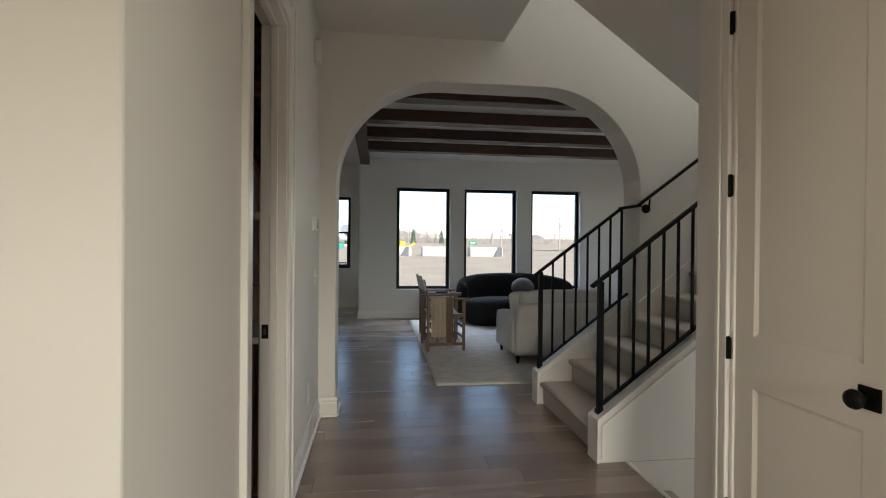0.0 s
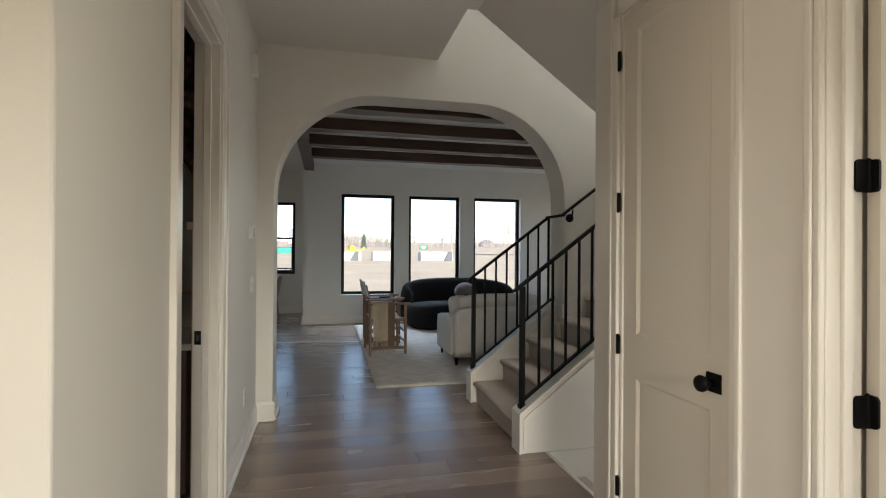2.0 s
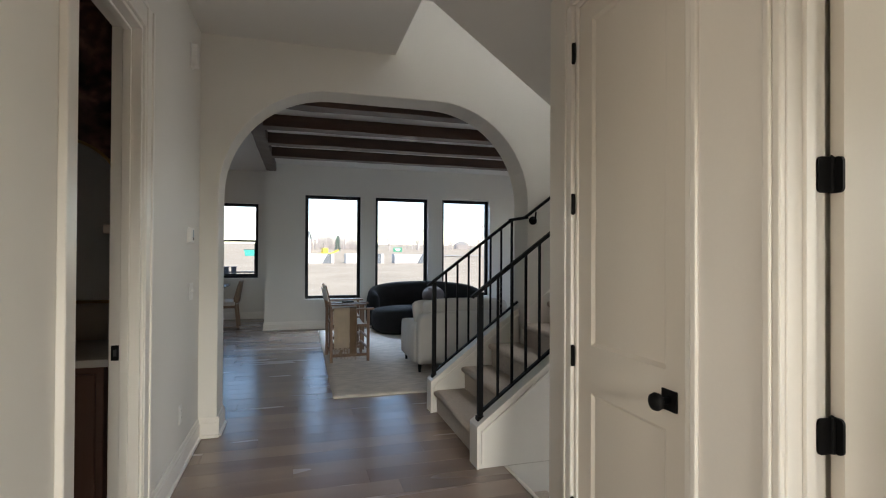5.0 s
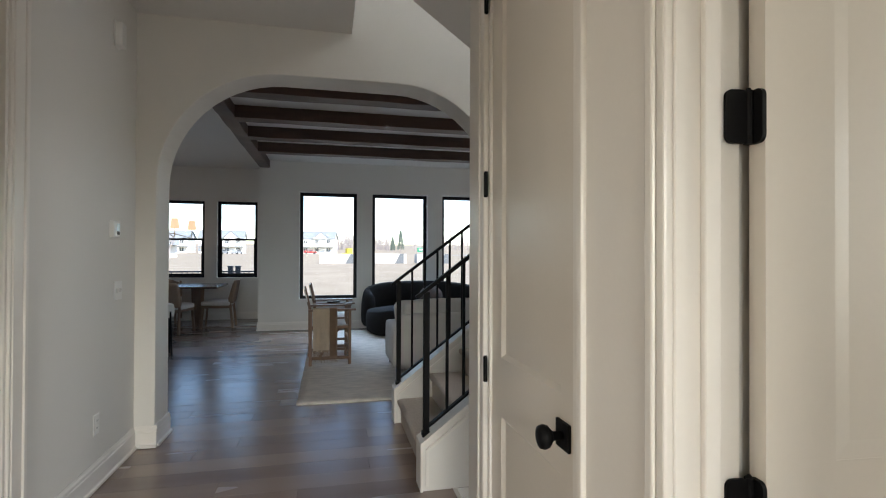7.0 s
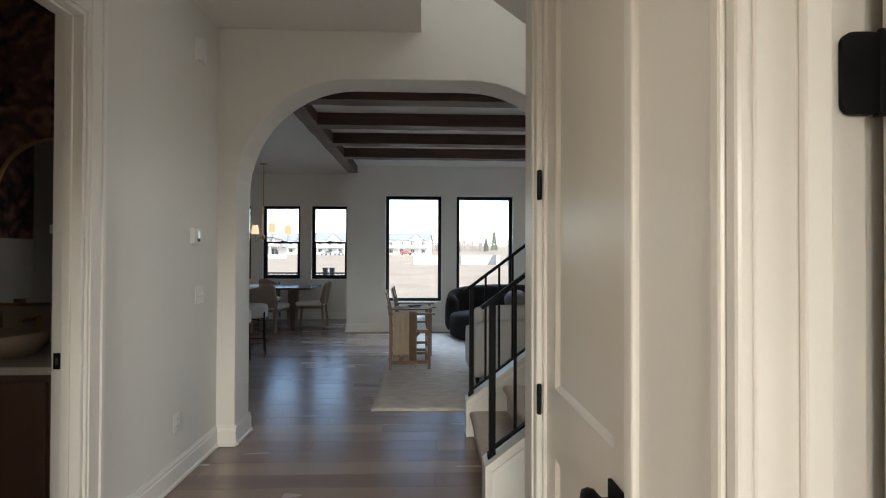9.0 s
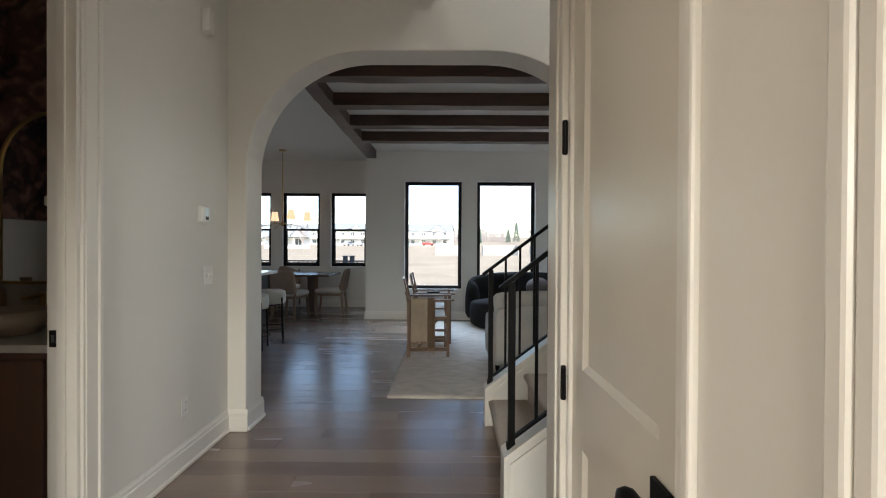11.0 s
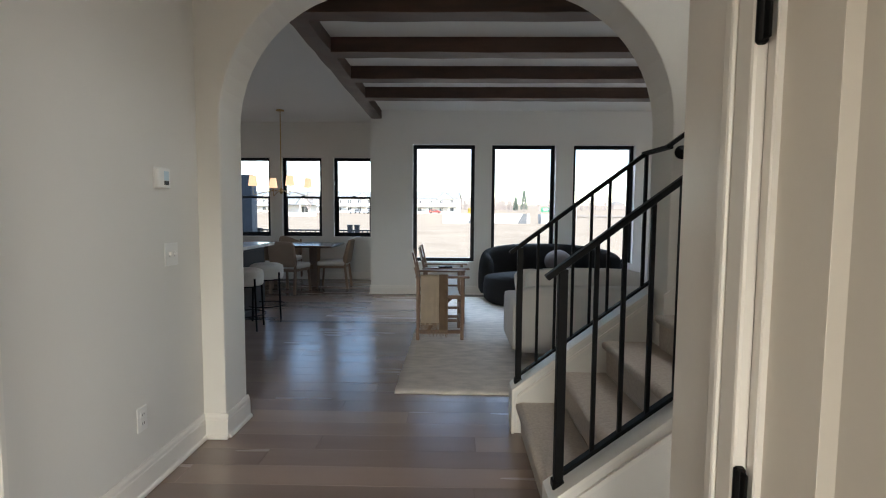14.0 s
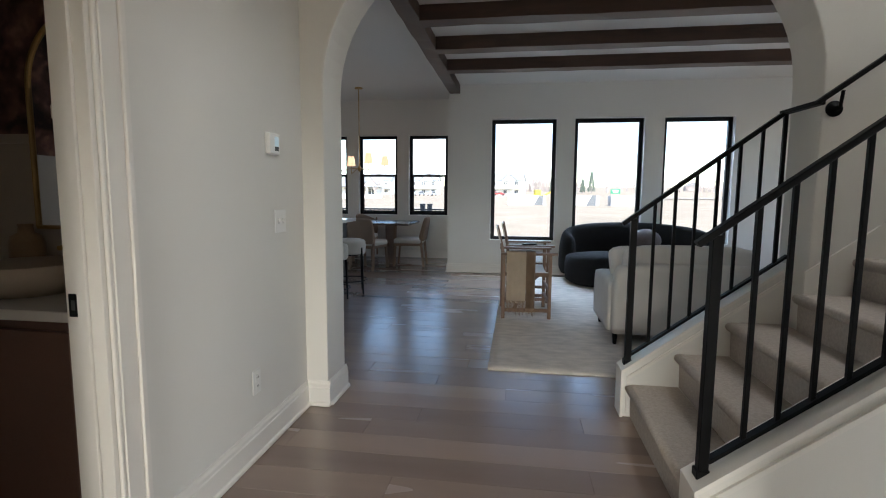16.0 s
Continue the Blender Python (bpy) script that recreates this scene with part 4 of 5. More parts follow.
def throw_blanket():
    """Wool throw hung over the near chair arm, with a darker band and fringe."""
    t = thing("throw_blanket", "beige wool throw with dark fringe over a chair arm", "throw blanket", pose(1.075, 2.245, 0.012, 0, 0, 3))
    rng = random.Random(2)

    def sheet(x0, x1, z_end, inner_end, lift):
        bm = bmesh.new()
        prof = [(-0.046 - lift, z_end), (-0.050 - lift, z_end + 0.2), (-0.046 - lift, 0.60), (-0.042 - lift, 0.665), (-0.025, 0.679 + lift), (0.025, 0.679 + lift), (0.042 + lift, 0.66), (0.046 + lift, 0.55), (0.05 + lift, inner_end)]
        nx = 16
        outer = []
        for i in range(nx + 1):
            x = x0 + (x1 - x0) * i / nx
            wv = 0.006 * math.sin(i * 1.3) + 0.004 * math.sin(i * 2.9)
            outer.append([bm.verts.new((x, y + wv * (1 if z < 0.6 else 0.15), z + 0.008 * rng.uniform(-1, 1) * (z == z_end))) for y, z in prof])
        for a, b in zip(outer, outer[1:]):
            for k in range(len(prof) - 1):
                bm.faces.new((a[k], a[k + 1], b[k + 1], b[k]))
        bmesh.ops.solidify(bm, geom=bm.faces[:], thickness=0.006)
        return bm
    part("cloth", sheet(0.045, 0.235, 0.17, 0.38, 0.0), THROW, t, smooth=True)
    part("dark_band", sheet(0.237, 0.325, 0.10, 0.36, 0.001), THROWD, t, "brown woven band", smooth=True)
    bm = bmesh.new()
    for i in range(34):
        x = 0.047 + i * 0.0083
        zt = 0.19 if x < 0.235 else 0.12
        tube(bm, (x, -0.049 + 0.004 * math.sin(i * 1.3), zt), (x + rng.uniform(-0.006, 0.006), -0.051 + rng.uniform(-0.006, 0.006), zt - 0.13 + rng.uniform(-0.02, 0.03) + (0.06 if x > 0.235 else 0)), 0.003, 5, 0.0018)
    part("fringe", bm, THROWD, t, "brown yarn fringe")


throw_blanket()


def bead_bowl():
    """Dark frame object that rests on the far chair's arms."""
    o = thing("eyeglass_tray", "small metal tray object resting on a chair arm", "ornament", pose(1.36, 3.02, 0.681, 0, 0, 20))
    for s in (-1, 1):
        bm = bmesh.new()
        for i in range(16):
            a, b = 2 * math.pi * i / 16, 2 * math.pi * (i + 1) / 16
            tube(bm, (s * 0.042 + 0.032 * math.cos(a), 0.026 * math.sin(a), 0.02), (s * 0.042 + 0.032 * math.cos(b), 0.026 * math.sin(b), 0.02), 0.005, 6)
        part("ring", bm, STEEL, o)
    part("base", boxes((-0.08, 0.08, -0.03, 0.03, 0.0, 0.016), bevel=0.004), BLACK, o)


bead_bowl()


# ---- kitchen side and dining nook ----
def island():
    k = thing("kitchen_island", "black kitchen island base beneath a pale worktop", "kitchen island", Matrix.Translation((-1.04, 2.95, 0)))
    part("body", boxes((-1.15, 0.0, -1.3, 0.75, 0.10, 0.88), bevel=0.004), ISLAND, k)
    part("toe_kick", boxes((-1.10, -0.06, -1.25, 0.70, 0.0, 0.10)), SLOT, k)
    for i in range(3):
        part("end_panel", boxes((0.0, 0.012, -1.25 + i * 0.66, -0.65 + i * 0.66, 0.14, 0.84), bevel=0.003), ISLAND, k)
    w = new("worktop", mesh_of("worktop", boxes((-2.45, -0.94, 1.6, 3.80, 0.88, 0.92), bevel=0.004, seg=2), QUARTZ))
    tagged(w, "pale quartz worktop on the black island", "worktop")


island()


def stool(m):
    s = thing("counter_stool", "cream boucle counter stool on thin black legs", "stool", m, "stools at the island")
    part("seat", moved(cushion(0.41, 0.40, 0.17, 0.19, 0.02, 8), 0, 0, 0.50), CREAM, s, smooth=True)
    part("seat_plate", tube(bmesh.new(), (0, 0, 0.485), (0, 0, 0.50), 0.17, 24), BLACK, s)
    for i in range(4):
        a = radians(45 + 90 * i)
        part("leg", tube(bmesh.new(), (0.232 * math.cos(a), 0.232 * math.sin(a), 0.0), (0.209 * math.cos(a), 0.209 * math.sin(a), 0.585), 0.011, 10), BLACK, s)
    bm = bmesh.new()
    for i in range(20):
        a, b = 2 * math.pi * i / 20, 2 * math.pi * (i + 1) / 20
        tube(bm, (0.226 * math.cos(a), 0.226 * math.sin(a), 0.17), (0.226 * math.cos(b), 0.226 * math.sin(b), 0.17), 0.007, 8)
    part("foot_ring", bm, BLACK, s)
    return s


st1 = stool(pose(-0.87, 3.30, 0, 0, 0, 20))
copy_thing(st1, pose(-0.90, 2.72, 0, 0, 0, 8))


TABLEW = wood("dining_tabletop", (0.07, 0.048, 0.036), (0.15, 0.105, 0.078), 0.22, 0, 14, 0.1, 0.03)


def dining_table():
    t = thing("dining_table", "rectangular wooden dining table with splayed panel legs", "dining table", Matrix.Translation((-1.45, 6.05, 0)))
    part("tabletop", boxes((-0.85, 0.85, -0.5, 0.5, 0.715, 0.75), bevel=0.008, seg=2), TABLEW, t)
    for s in (-1, 1):
        bm = bmesh.new()
        prism(bm, [(-0.16, 0.0), (0.16, 0.0), (0.22, 0.715), (-0.22, 0.715)], "x", -0.03, 0.03)
        part("leg", moved(bm, s * 0.42, 0, 0, 0, 0, 35 * s), ASH, t)
    part("stretcher", boxes((-0.4, 0.4, -0.025, 0.025, 0.30, 0.38), bevel=0.004), ASH, t)


dining_table()


TANB = surface("tan_chair_back", (0.30, 0.215, 0.155), 0.75, vary=0.08, scale=6, fine=200, bump=0.2)


def dining_chair(m):
    c = thing("dining_chair", "wooden dining chair with pale upholstered seat and back", "dining chair", m, "chairs round the dining table")
    w, d = 0.48, 0.50
    part("seat", moved(cushion(w, d, 0.075, 0.06, 0.015, 5), 0, 0, 0.405), LINEN, c, smooth=True)
    part("seat_frame", boxes((-w / 2 + 0.02, w / 2 - 0.02, -d / 2 + 0.02, d / 2 - 0.02, 0.36, 0.408), bevel=0.004), ASH, c)
    for sx in (-1, 1):
        bm = bmesh.new()
        bar(bm, (sx * 0.20, 0.21, 0.40), (sx * 0.215, 0.245, 0.0), 0.04, 0.034, 0.006, up=(0, 1, 0))
        part("leg", bm, ASH, c)
        bm = bmesh.new()
        bar(bm, (sx * 0.205, -0.215, 0.55), (sx * 0.215, -0.275, 0.0), 0.04, 0.04, 0.006, up=(0, 1, 0))
        bar(bm, (sx * 0.205, -0.213, 0.53), (sx * 0.20, -0.285, 0.80), 0.036, 0.03, 0.005, up=(0, 1, 0))
        part("leg", bm, ASH, c)
    part("backrest", moved(cushion(w - 0.02, 0.06, 0.40, 0.028, 0.006, 4), 0, -0.245, 0.45, 10), TANB, c, "tan upholstered back", smooth=True)
    return c


dc = dining_chair(pose(-0.64, 5.86, 0, 0, 0, 92))
copy_thing(dc, pose(-1.22, 5.32, 0, 0, 0, -12))
copy_thing(dc, pose(-1.72, 6.62, 0, 0, 0, 184))
copy_thing(dc, pose(-1.85, 5.40, 0, 0, 0, 4))


pf = thing("picture_frame", "thin black framed panel on the nook return wall", "picture frame", Matrix.Translation((0.12, 6.1, 1.66)))
part("frame", boxes((-0.022, 0, -0.40, -0.37, -0.46, 0.46), (-0.022, 0, 0.37, 0.40, -0.46, 0.46), (-0.022, 0, -0.37, 0.37, 0.43, 0.46), (-0.022, 0, -0.37, 0.37, -0.46, -0.43), bevel=0.002), FRAMEB, pf)
part("panel", boxes((-0.012, -0.002, -0.37, 0.37, -0.43, 0.43)), SCREEN, pf)


def chandelier():
    c = thing("chandelier", "brass chandelier with four glowing fabric shades", "chandelier", Matrix.Translation((-1.51, 5.75, LIV_Z)))
    bm = bmesh.new()
    lathe(bm, [(0.068, -0.022), (0.07, -0.012), (0.066, 0.0)], sides=28)
    part("canopy", bm, BRASS, c, smooth=True)
    part("rod", tube(bmesh.new(), (0, 0, -1.34), (0, 0, -0.02), 0.008, 12), BRASS, c)
    bm = bmesh.new()
    lathe(bm, [(0.012, -1.42), (0.03, -1.39), (0.03, -1.35), (0.012, -1.32)], sides=20)
    part("hub", bm, BRASS, c, smooth=True)
    glow, n, l, b = material("glowing_shade")
    b.inputs["Base Color"].default_value = (0.75, 0.60, 0.45, 1)
    b.inputs["Roughness"].default_value = 0.9
    b.inputs["Emission Color"].default_value = (1.0, 0.62, 0.38, 1)
    b.inputs["Emission Strength"].default_value = 0.46
    for i in range(4):
        a = radians(36 + 90 * i)
        ux, uy = math.cos(a), math.sin(a)
        bm = bmesh.new()
        prev = (0.02 * ux, 0.02 * uy, -1.37)
        for r, z in ((0.15, -1.37), (0.30, -1.405), (0.44, -1.445), (0.465, -1.43), (0.47, -1.38), (0.47, -1.30)):
            cur = (r * ux, r * uy, z)
            tube(bm, prev, cur, 0.006, 8)
            prev = cur
        arm = part("arm", bm, BRASS, c)
        bm = bmesh.new()
        lathe(bm, [(0.075, -1.30), (0.0745, -1.29), (0.052, -1.135), (0.050, -1.13)], center=(0.47 * ux, 0.47 * uy, 0), sides=24)
        part("shade", bm, glow, arm, "glowing peach fabric shade", smooth=False)
        bulb = new("chandelier_bulb_light", bpy.data.lights.new("chandelier_bulb_light", "POINT"))
        bulb.data.energy, bulb.data.color, bulb.data.shadow_soft_size = 0.5, (1.0, 0.70, 0.46), 0.03
        bulb.location = (-1.51 + 0.47 * ux, 5.75 + 0.47 * uy, LIV_Z - 1.20)


chandelier()


# ---- powder room ----
def wallpaper():
    m, n, l, b = material("dark_botanical_wallpaper")
    co, nz, vo = n.new("ShaderNodeTexCoord"), n.new("ShaderNodeTexNoise"), n.new("ShaderNodeTexVoronoi")
    nz.inputs["Scale"].default_value, nz.inputs["Detail"].default_value = 3.2, 5
    l.new(co.outputs["Object"], nz.inputs["Vector"])
    add = n.new("ShaderNodeVectorMath")
    l.new(co.outputs["Object"], add.inputs[0])
    l.new(nz.outputs["Color"], add.inputs[1])
    vo.feature, vo.inputs["Scale"].default_value = "SMOOTH_F1", 6.5
    l.new(add.outputs[0], vo.inputs["Vector"])
    ramp = n.new("ShaderNodeValToRGB")
    e = ramp.color_ramp.elements
    e[0].position, e[0].color = 0.16, (0.36, 0.19, 0.145, 1)
    e[1].position, e[1].color = 0.62, (0.035, 0.021, 0.017, 1)
    mid = e.new(0.34)
    mid.color = (0.20, 0.10, 0.08, 1)
    l.new(vo.outputs["Distance"], ramp.inputs[0])
    l.new(ramp.outputs[0], b.inputs["Base Color"])
    b.inputs["Roughness"].default_value = 0.7
    return m


PAPER = wallpaper()
structure("wall_powder_north", boxes((-2.1, -0.12, -0.72, -0.60, 0, 3.0)), PAPER, "powder room wall in dark botanical wallpaper", "wall")
structure("wall_powder_paper", boxes((-2.1, -2.094, -2.6, -0.72, 1.5, 3.0), (-0.126, -0.12, -1.27, -0.72, 1.5, 3.0)), PAPER, "dark botanical wallpaper", "wall")
WAIN = surface("wainscot_paint", (0.50, 0.42, 0.34), 0.5, vary=0.03)
structure("trim_powder_wainscot", boxes((-2.09, -0.13, -0.735, -0.72, 0, 1.46), (-2.09, -0.13, -0.75, -0.72, 1.46, 1.5), (-0.135, -0.12, -1.38, -0.72, 0, 1.46), (-0.16, -0.12, -1.385, -0.72, 1.46, 1.50), bevel=0.002), WAIN, "painted wainscot with a cap rail", "wainscot")
va = thing("vanity", "dusty brown painted vanity cabinet in the powder room", "vanity", Matrix.Translation((-0.72, -1.04, 0)))
part("body", boxes((-0.52, 0.55, -0.285, 0.285, 0.08, 0.835), bevel=0.003), VANITY, va)
part("toe_kick", boxes((-0.48, 0.51, -0.24, 0.285, 0.0, 0.08)), SLOT, va)
for i in range(2):
    dr = part("door", boxes((-0.50 + 0.53 * i, 0.0 + 0.52 * i, -0.303, -0.285, 0.11, 0.80), bevel=0.003), VANITY, va)
    part("door_pull", tube(bmesh.new(), (-0.03 + 0.09 * i, -0.325, 0.55), (-0.03 + 0.09 * i, -0.325, 0.68), 0.006, 10), BRASS, dr)
part("countertop", boxes((-0.54, 0.58, -0.315, 0.30, 0.835, 0.87), bevel=0.003), QUARTZ, va, "pale stone countertop")
sk = thing("vessel_basin", "pale stone basin set on the vanity top", "basin", Matrix.Translation((-0.62, -1.08, 0.87)))
bm = bmesh.new()
lathe(bm, [(0.15, 0.0), (0.19, 0.05), (0.20, 0.11), (0.19, 0.11), (0.15, 0.04), (0.05, 0.02)], sides=32)
part("bowl", bm, WAIN, sk, smooth=True)
fa = thing("faucet", "brass faucet above the basin", "faucet", Matrix.Translation((-0.62, -0.83, 0.87)))
bm = bmesh.new()
tube(bm, (0, 0, 0), (0, 0, 0.17), 0.013, 14)
tube(bm, (0, 0, 0.16), (0, -0.12, 0.15), 0.010, 12)
part("spout", bm, BRASS, fa)
part("handle", tube(bmesh.new(), (0.05, 0, 0.0), (0.05, 0, 0.07), 0.012, 12), BRASS, fa)
bm = bmesh.new()
lathe(bm, [(0.055, 0), (0.062, 0.01), (0.062, 0.16), (0.056, 0.19), (0.03, 0.205), (0.026, 0.23), (0.03, 0.24)], sides=28)
vase = new("vase", mesh_of("vase", bm, surface("tan_ceramic", (0.34, 0.23, 0.13), 0.5, vary=0.15, scale=9), True))
vase.location = (-0.85, -0.875, 0.87)
tagged(vase, "tan ceramic bottle vase on the vanity top", "vase")
MIR, n_, l_, b_ = material("mirror_silver")
b_.inputs["Metallic"].default_value, b_.inputs["Roughness"].default_value, b_.inputs["Base Color"].default_value = 1.0, 0.03, (0.8, 0.8, 0.8, 1)
mi = thing("arched_mirror", "arched mirror with a thin brass frame", "mirror", Matrix.Translation((-0.585, -0.768, 1.09)))
outline = arch_points(-0.315, 0.315, 0.92, 0.31, 16)
bm = bmesh.new()
prism(bm, outline, "y", 0.0, 0.015)
part("mirror_glass", bm, MIR, mi)
bm = bmesh.new()
for p, q in zip(outline, outline[1:] + outline[:1]):
    tube(bm, (p[0], -0.004, p[1]), (q[0], -0.004, q[1]), 0.009, 10)
part("frame", bm, BRASS, mi, "thin brass frame")


# ---- outdoors ----
DIRT = surface("dry_field", (0.36, 0.305, 0.235), 0.95, vary=0.18, scale=0.25, fine=6, bump=0.3, spec=0.1, dist=0.05)
CONCRETE = surface("new_concrete", (0.50, 0.49, 0.475), 0.85, vary=0.06, scale=1.5, fine=40, bump=0.1)
SIDING = surface("white_siding", (0.78, 0.77, 0.74), 0.7, vary=0.03, scale=0.6, fine=8, bump=0.05)
SHINGLE = surface("grey_roof", (0.25, 0.275, 0.285), 0.85, vary=0.15, scale=1.0, fine=15, bump=0.2)
BARK = surface("bare_twigs", (0.36, 0.32, 0.30), 0.9, vary=0.2, scale=4, fine=60)
FIR = surface("fir_needles", (0.13, 0.17, 0.14), 0.9, vary=0.3, scale=4, fine=30)
GREEN = surface("green_panel", (0.03, 0.22, 0.12), 0.6)
ROAD = surface("pale_road", (0.34, 0.33, 0.32), 0.9, vary=0.06, scale=0.6, fine=20)
DARKGL = surface("far_window", (0.10, 0.11, 0.12), 0.2)
CARG = surface("grey_car_paint", (0.30, 0.32, 0.34), 0.35)
CARR = surface("red_car_paint", (0.36, 0.04, 0.035), 0.35)
RUBBER = surface("tyre", (0.02, 0.02, 0.02), 0.8)
YELLOW = surface("yellow_machine", (0.62, 0.46, 0.05), 0.5)
DECKB = surface("deck_black", (0.02, 0.022, 0.026), 0.5)


def land(x, y):
    pts = ((-60, -0.45), (7.2, -0.45), (15, -0.35), (40, -0.10), (70, 0.1), (120, 0.5), (200, 1.1), (300, 4.2), (500, 9.0), (1500, 26.0), (3500, 55.0))
    for (a, za), (b, zb) in zip(pts, pts[1:]):
        if y <= b:
            z = za + (zb - za) * max(0, y - a) / (b - a)
            break
    else:
        z = pts[-1][1]
    m = math.exp(-(((x - 9) / 9) ** 2 + ((y - 100) / 10) ** 2)) * 1.5
    return z + m + (0.12 * noise.noise(Vector((x * 0.12, y * 0.12, 3))) if 12 < y < 300 else 0)


bm = bmesh.new()
ys = [-60, -20, 0, 7.2, 9, 12, 15, 18, 22, 26, 30, 35, 40, 46, 52, 60, 70, 80, 86, 92, 98, 104, 110, 120, 140, 170, 200, 250, 300, 400, 500, 800, 1500, 3500]
xs = [-3000, -1000, -400, -200, -120, -80, -60] + list(range(-50, 52, 3)) + [60, 80, 120, 200, 400, 1000, 3000]
grid = [[bm.verts.new((x, y, land(x, y))) for x in xs] for y in ys]
for j in range(len(ys) - 1):
    for i in range(len(xs) - 1):
        bm.faces.new((grid[j][i], grid[j][i + 1], grid[j + 1][i + 1], grid[j + 1][i]))
structure("ground", bm, DIRT, "bare tan building land and fields to the horizon", "ground")
bm = bmesh.new()
rv = [[bm.verts.new((x, y, land(x, y) + 0.10)) for y in (13.2, 14.6)] for x in range(-48, 49, 4)]
for a, b in zip(rv, rv[1:]):
    bm.faces.new((a[0], b[0], b[1], a[1]))
structure("pavement", bm, ROAD, "pale concrete path behind the house", "path")
bm = bmesh.new()
rv = [[bm.verts.new((x, y + 0.15 * x, land(x, y + 0.15 * x) + 0.25)) for y in (108, 118)] for x in range(8, 180, 6)]
for a, b in zip(rv, rv[1:]):
    bm.faces.new((a[0], b[0], b[1], a[1]))
structure("road", bm, ROAD, "pale country road beyond the building land", "road")


def house(x, y, w, d, h, roof_h, turn, rows, cols, gable=False):
    z = land(x, y) - 0.3
    o = thing("house", "white two-storey house with a grey shingle roof", "house", pose(x, y, z, 0, 0, turn), "houses across the field")
    part("wall", boxes((-w / 2, w / 2, -d / 2, d / 2, 0, h)), SIDING, o)
    bm = bmesh.new()
    e = 0.45
    prism(bm, [(-d / 2 - e, h - 0.15), (0, h + roof_h), (d / 2 + e, h - 0.15), (d / 2 + e, h + 0.08), (0, h + roof_h + 0.25), (-d / 2 - e, h + 0.08)], "x", -w / 2 - e, w / 2 + e)
    part("roof", bm, SHINGLE, o)
    bm = bmesh.new()
    prism(bm, [(-d / 2, h), (d / 2, h), (0, h + roof_h)], "x", -w / 2 + 0.05, w / 2 - 0.05)
    part("gable_wall", bm, SIDING, o)
    if gable:
        bm = bmesh.new()
        g = w * 0.17
        cx = w * 0.22
        prism(bm, [(cx - g, h - 0.1), (cx + g, h - 0.1), (cx, h + roof_h * 0.85)], "y", -d / 2 - 0.8, -0.2)
        part("front_gable", bm, SIDING, o)
        bm = bmesh.new()
        prism(bm, [(cx - g - 0.5, h - 0.35), (cx, h + roof_h * 0.85), (cx + g + 0.5, h - 0.35), (cx + g + 0.5, h - 0.1), (cx, h + roof_h * 0.85 + 0.25), (cx - g - 0.5, h - 0.1)], "y", -d / 2 - 1.2, -0.2)
        part("gable_roof", bm, SHINGLE, o)
    for r in range(rows):
        for c in range(cols):
            cx = -w / 2 + w * (c + 0.5) / cols
            z0 = 0.9 + r * (h / rows)
            wn_ = part("window", boxes((cx - 0.75, cx + 0.75, -d / 2 - 0.06, -d / 2 + 0.02, z0, z0 + 1.5)), SIDING, o)
            part("glass", boxes((cx - 0.62, cx - 0.06, -d / 2 - 0.08, -d / 2 - 0.05, z0 + 0.12, z0 + 1.38), (cx + 0.06, cx + 0.62, -d / 2 - 0.08, -d / 2 - 0.05, z0 + 0.12, z0 + 1.38)), DARKGL, wn_)
    for c in range(max(1, cols // 2)):
        cx = -w / 2 + w * (c + 0.5) / max(1, cols // 2) + 1.2
        part("porch_post", boxes((cx - 0.12, cx + 0.12, -d / 2 - 1.9, -d / 2 - 1.66, 0, 2.6)), SIDING, o)
    part("porch_or_sun_slab", boxes((-w / 2, w / 2, -d / 2 - 2.1, -d / 2 + 0.01, 2.6, 2.85), bevel=0.04), SHINGLE, o)
    return o


house(-4.5, 197, 17, 10, 6.0, 2.6, -8, 2, 4, True)
house(-37, 195, 15, 11, 5.8, 2.8, 4, 2, 4, True)
house(-57, 200, 16, 11, 5.8, 2.7, 0, 2, 4)
house(-78, 205, 17, 11, 5.8, 2.7, 3, 2, 4, True)
house(-33, 104, 9, 8, 2.7, 2.2, 20, 1, 2, True)
house(-98, 190, 18, 11, 5.8, 2.7, -3, 2, 4)


def limb(bm, a, d, length, r, depth, rng):
    b = a + d * length
    tube(bm, a, b, r, 4, r * 0.62)
    if depth == 0:
        return
    for _ in range(3 if depth > 1 else 4):
        f = rng.uniform(0.45, 1.0)
        nd = (d + Vector((rng.uniform(-0.8, 0.8), rng.uniform(-0.8, 0.8), rng.uniform(-0.05, 0.6)))).normalized()
        limb(bm, a + d * length * f, nd, length * rng.uniform(0.5, 0.75), r * 0.55, depth - 1, rng)


def bare_tree(seed):
    rng = random.Random(seed)
    t = thing("bare_tree", "leafless winter tree with a wide grey crown", "tree", None, "bare trees in the field")
    bm = bmesh.new()
    tube(bm, (0, 0, -0.3), (0, 0, 2.2), 0.28, 8, 0.2)
    part("trunk", bm, BARK, t)
    bm = bmesh.new()
    for _ in range(5):
        d = Vector((rng.uniform(-0.7, 0.7), rng.uniform(-0.7, 0.7), 1)).normalized()
        limb(bm, Vector((0, 0, rng.uniform(1.6, 2.2))), d, rng.uniform(1.8, 2.8), 0.13, 3, rng)
    part("crown", bm, BARK, t)
    return t


tree_a, tree_b = bare_tree(1), bare_tree(2)
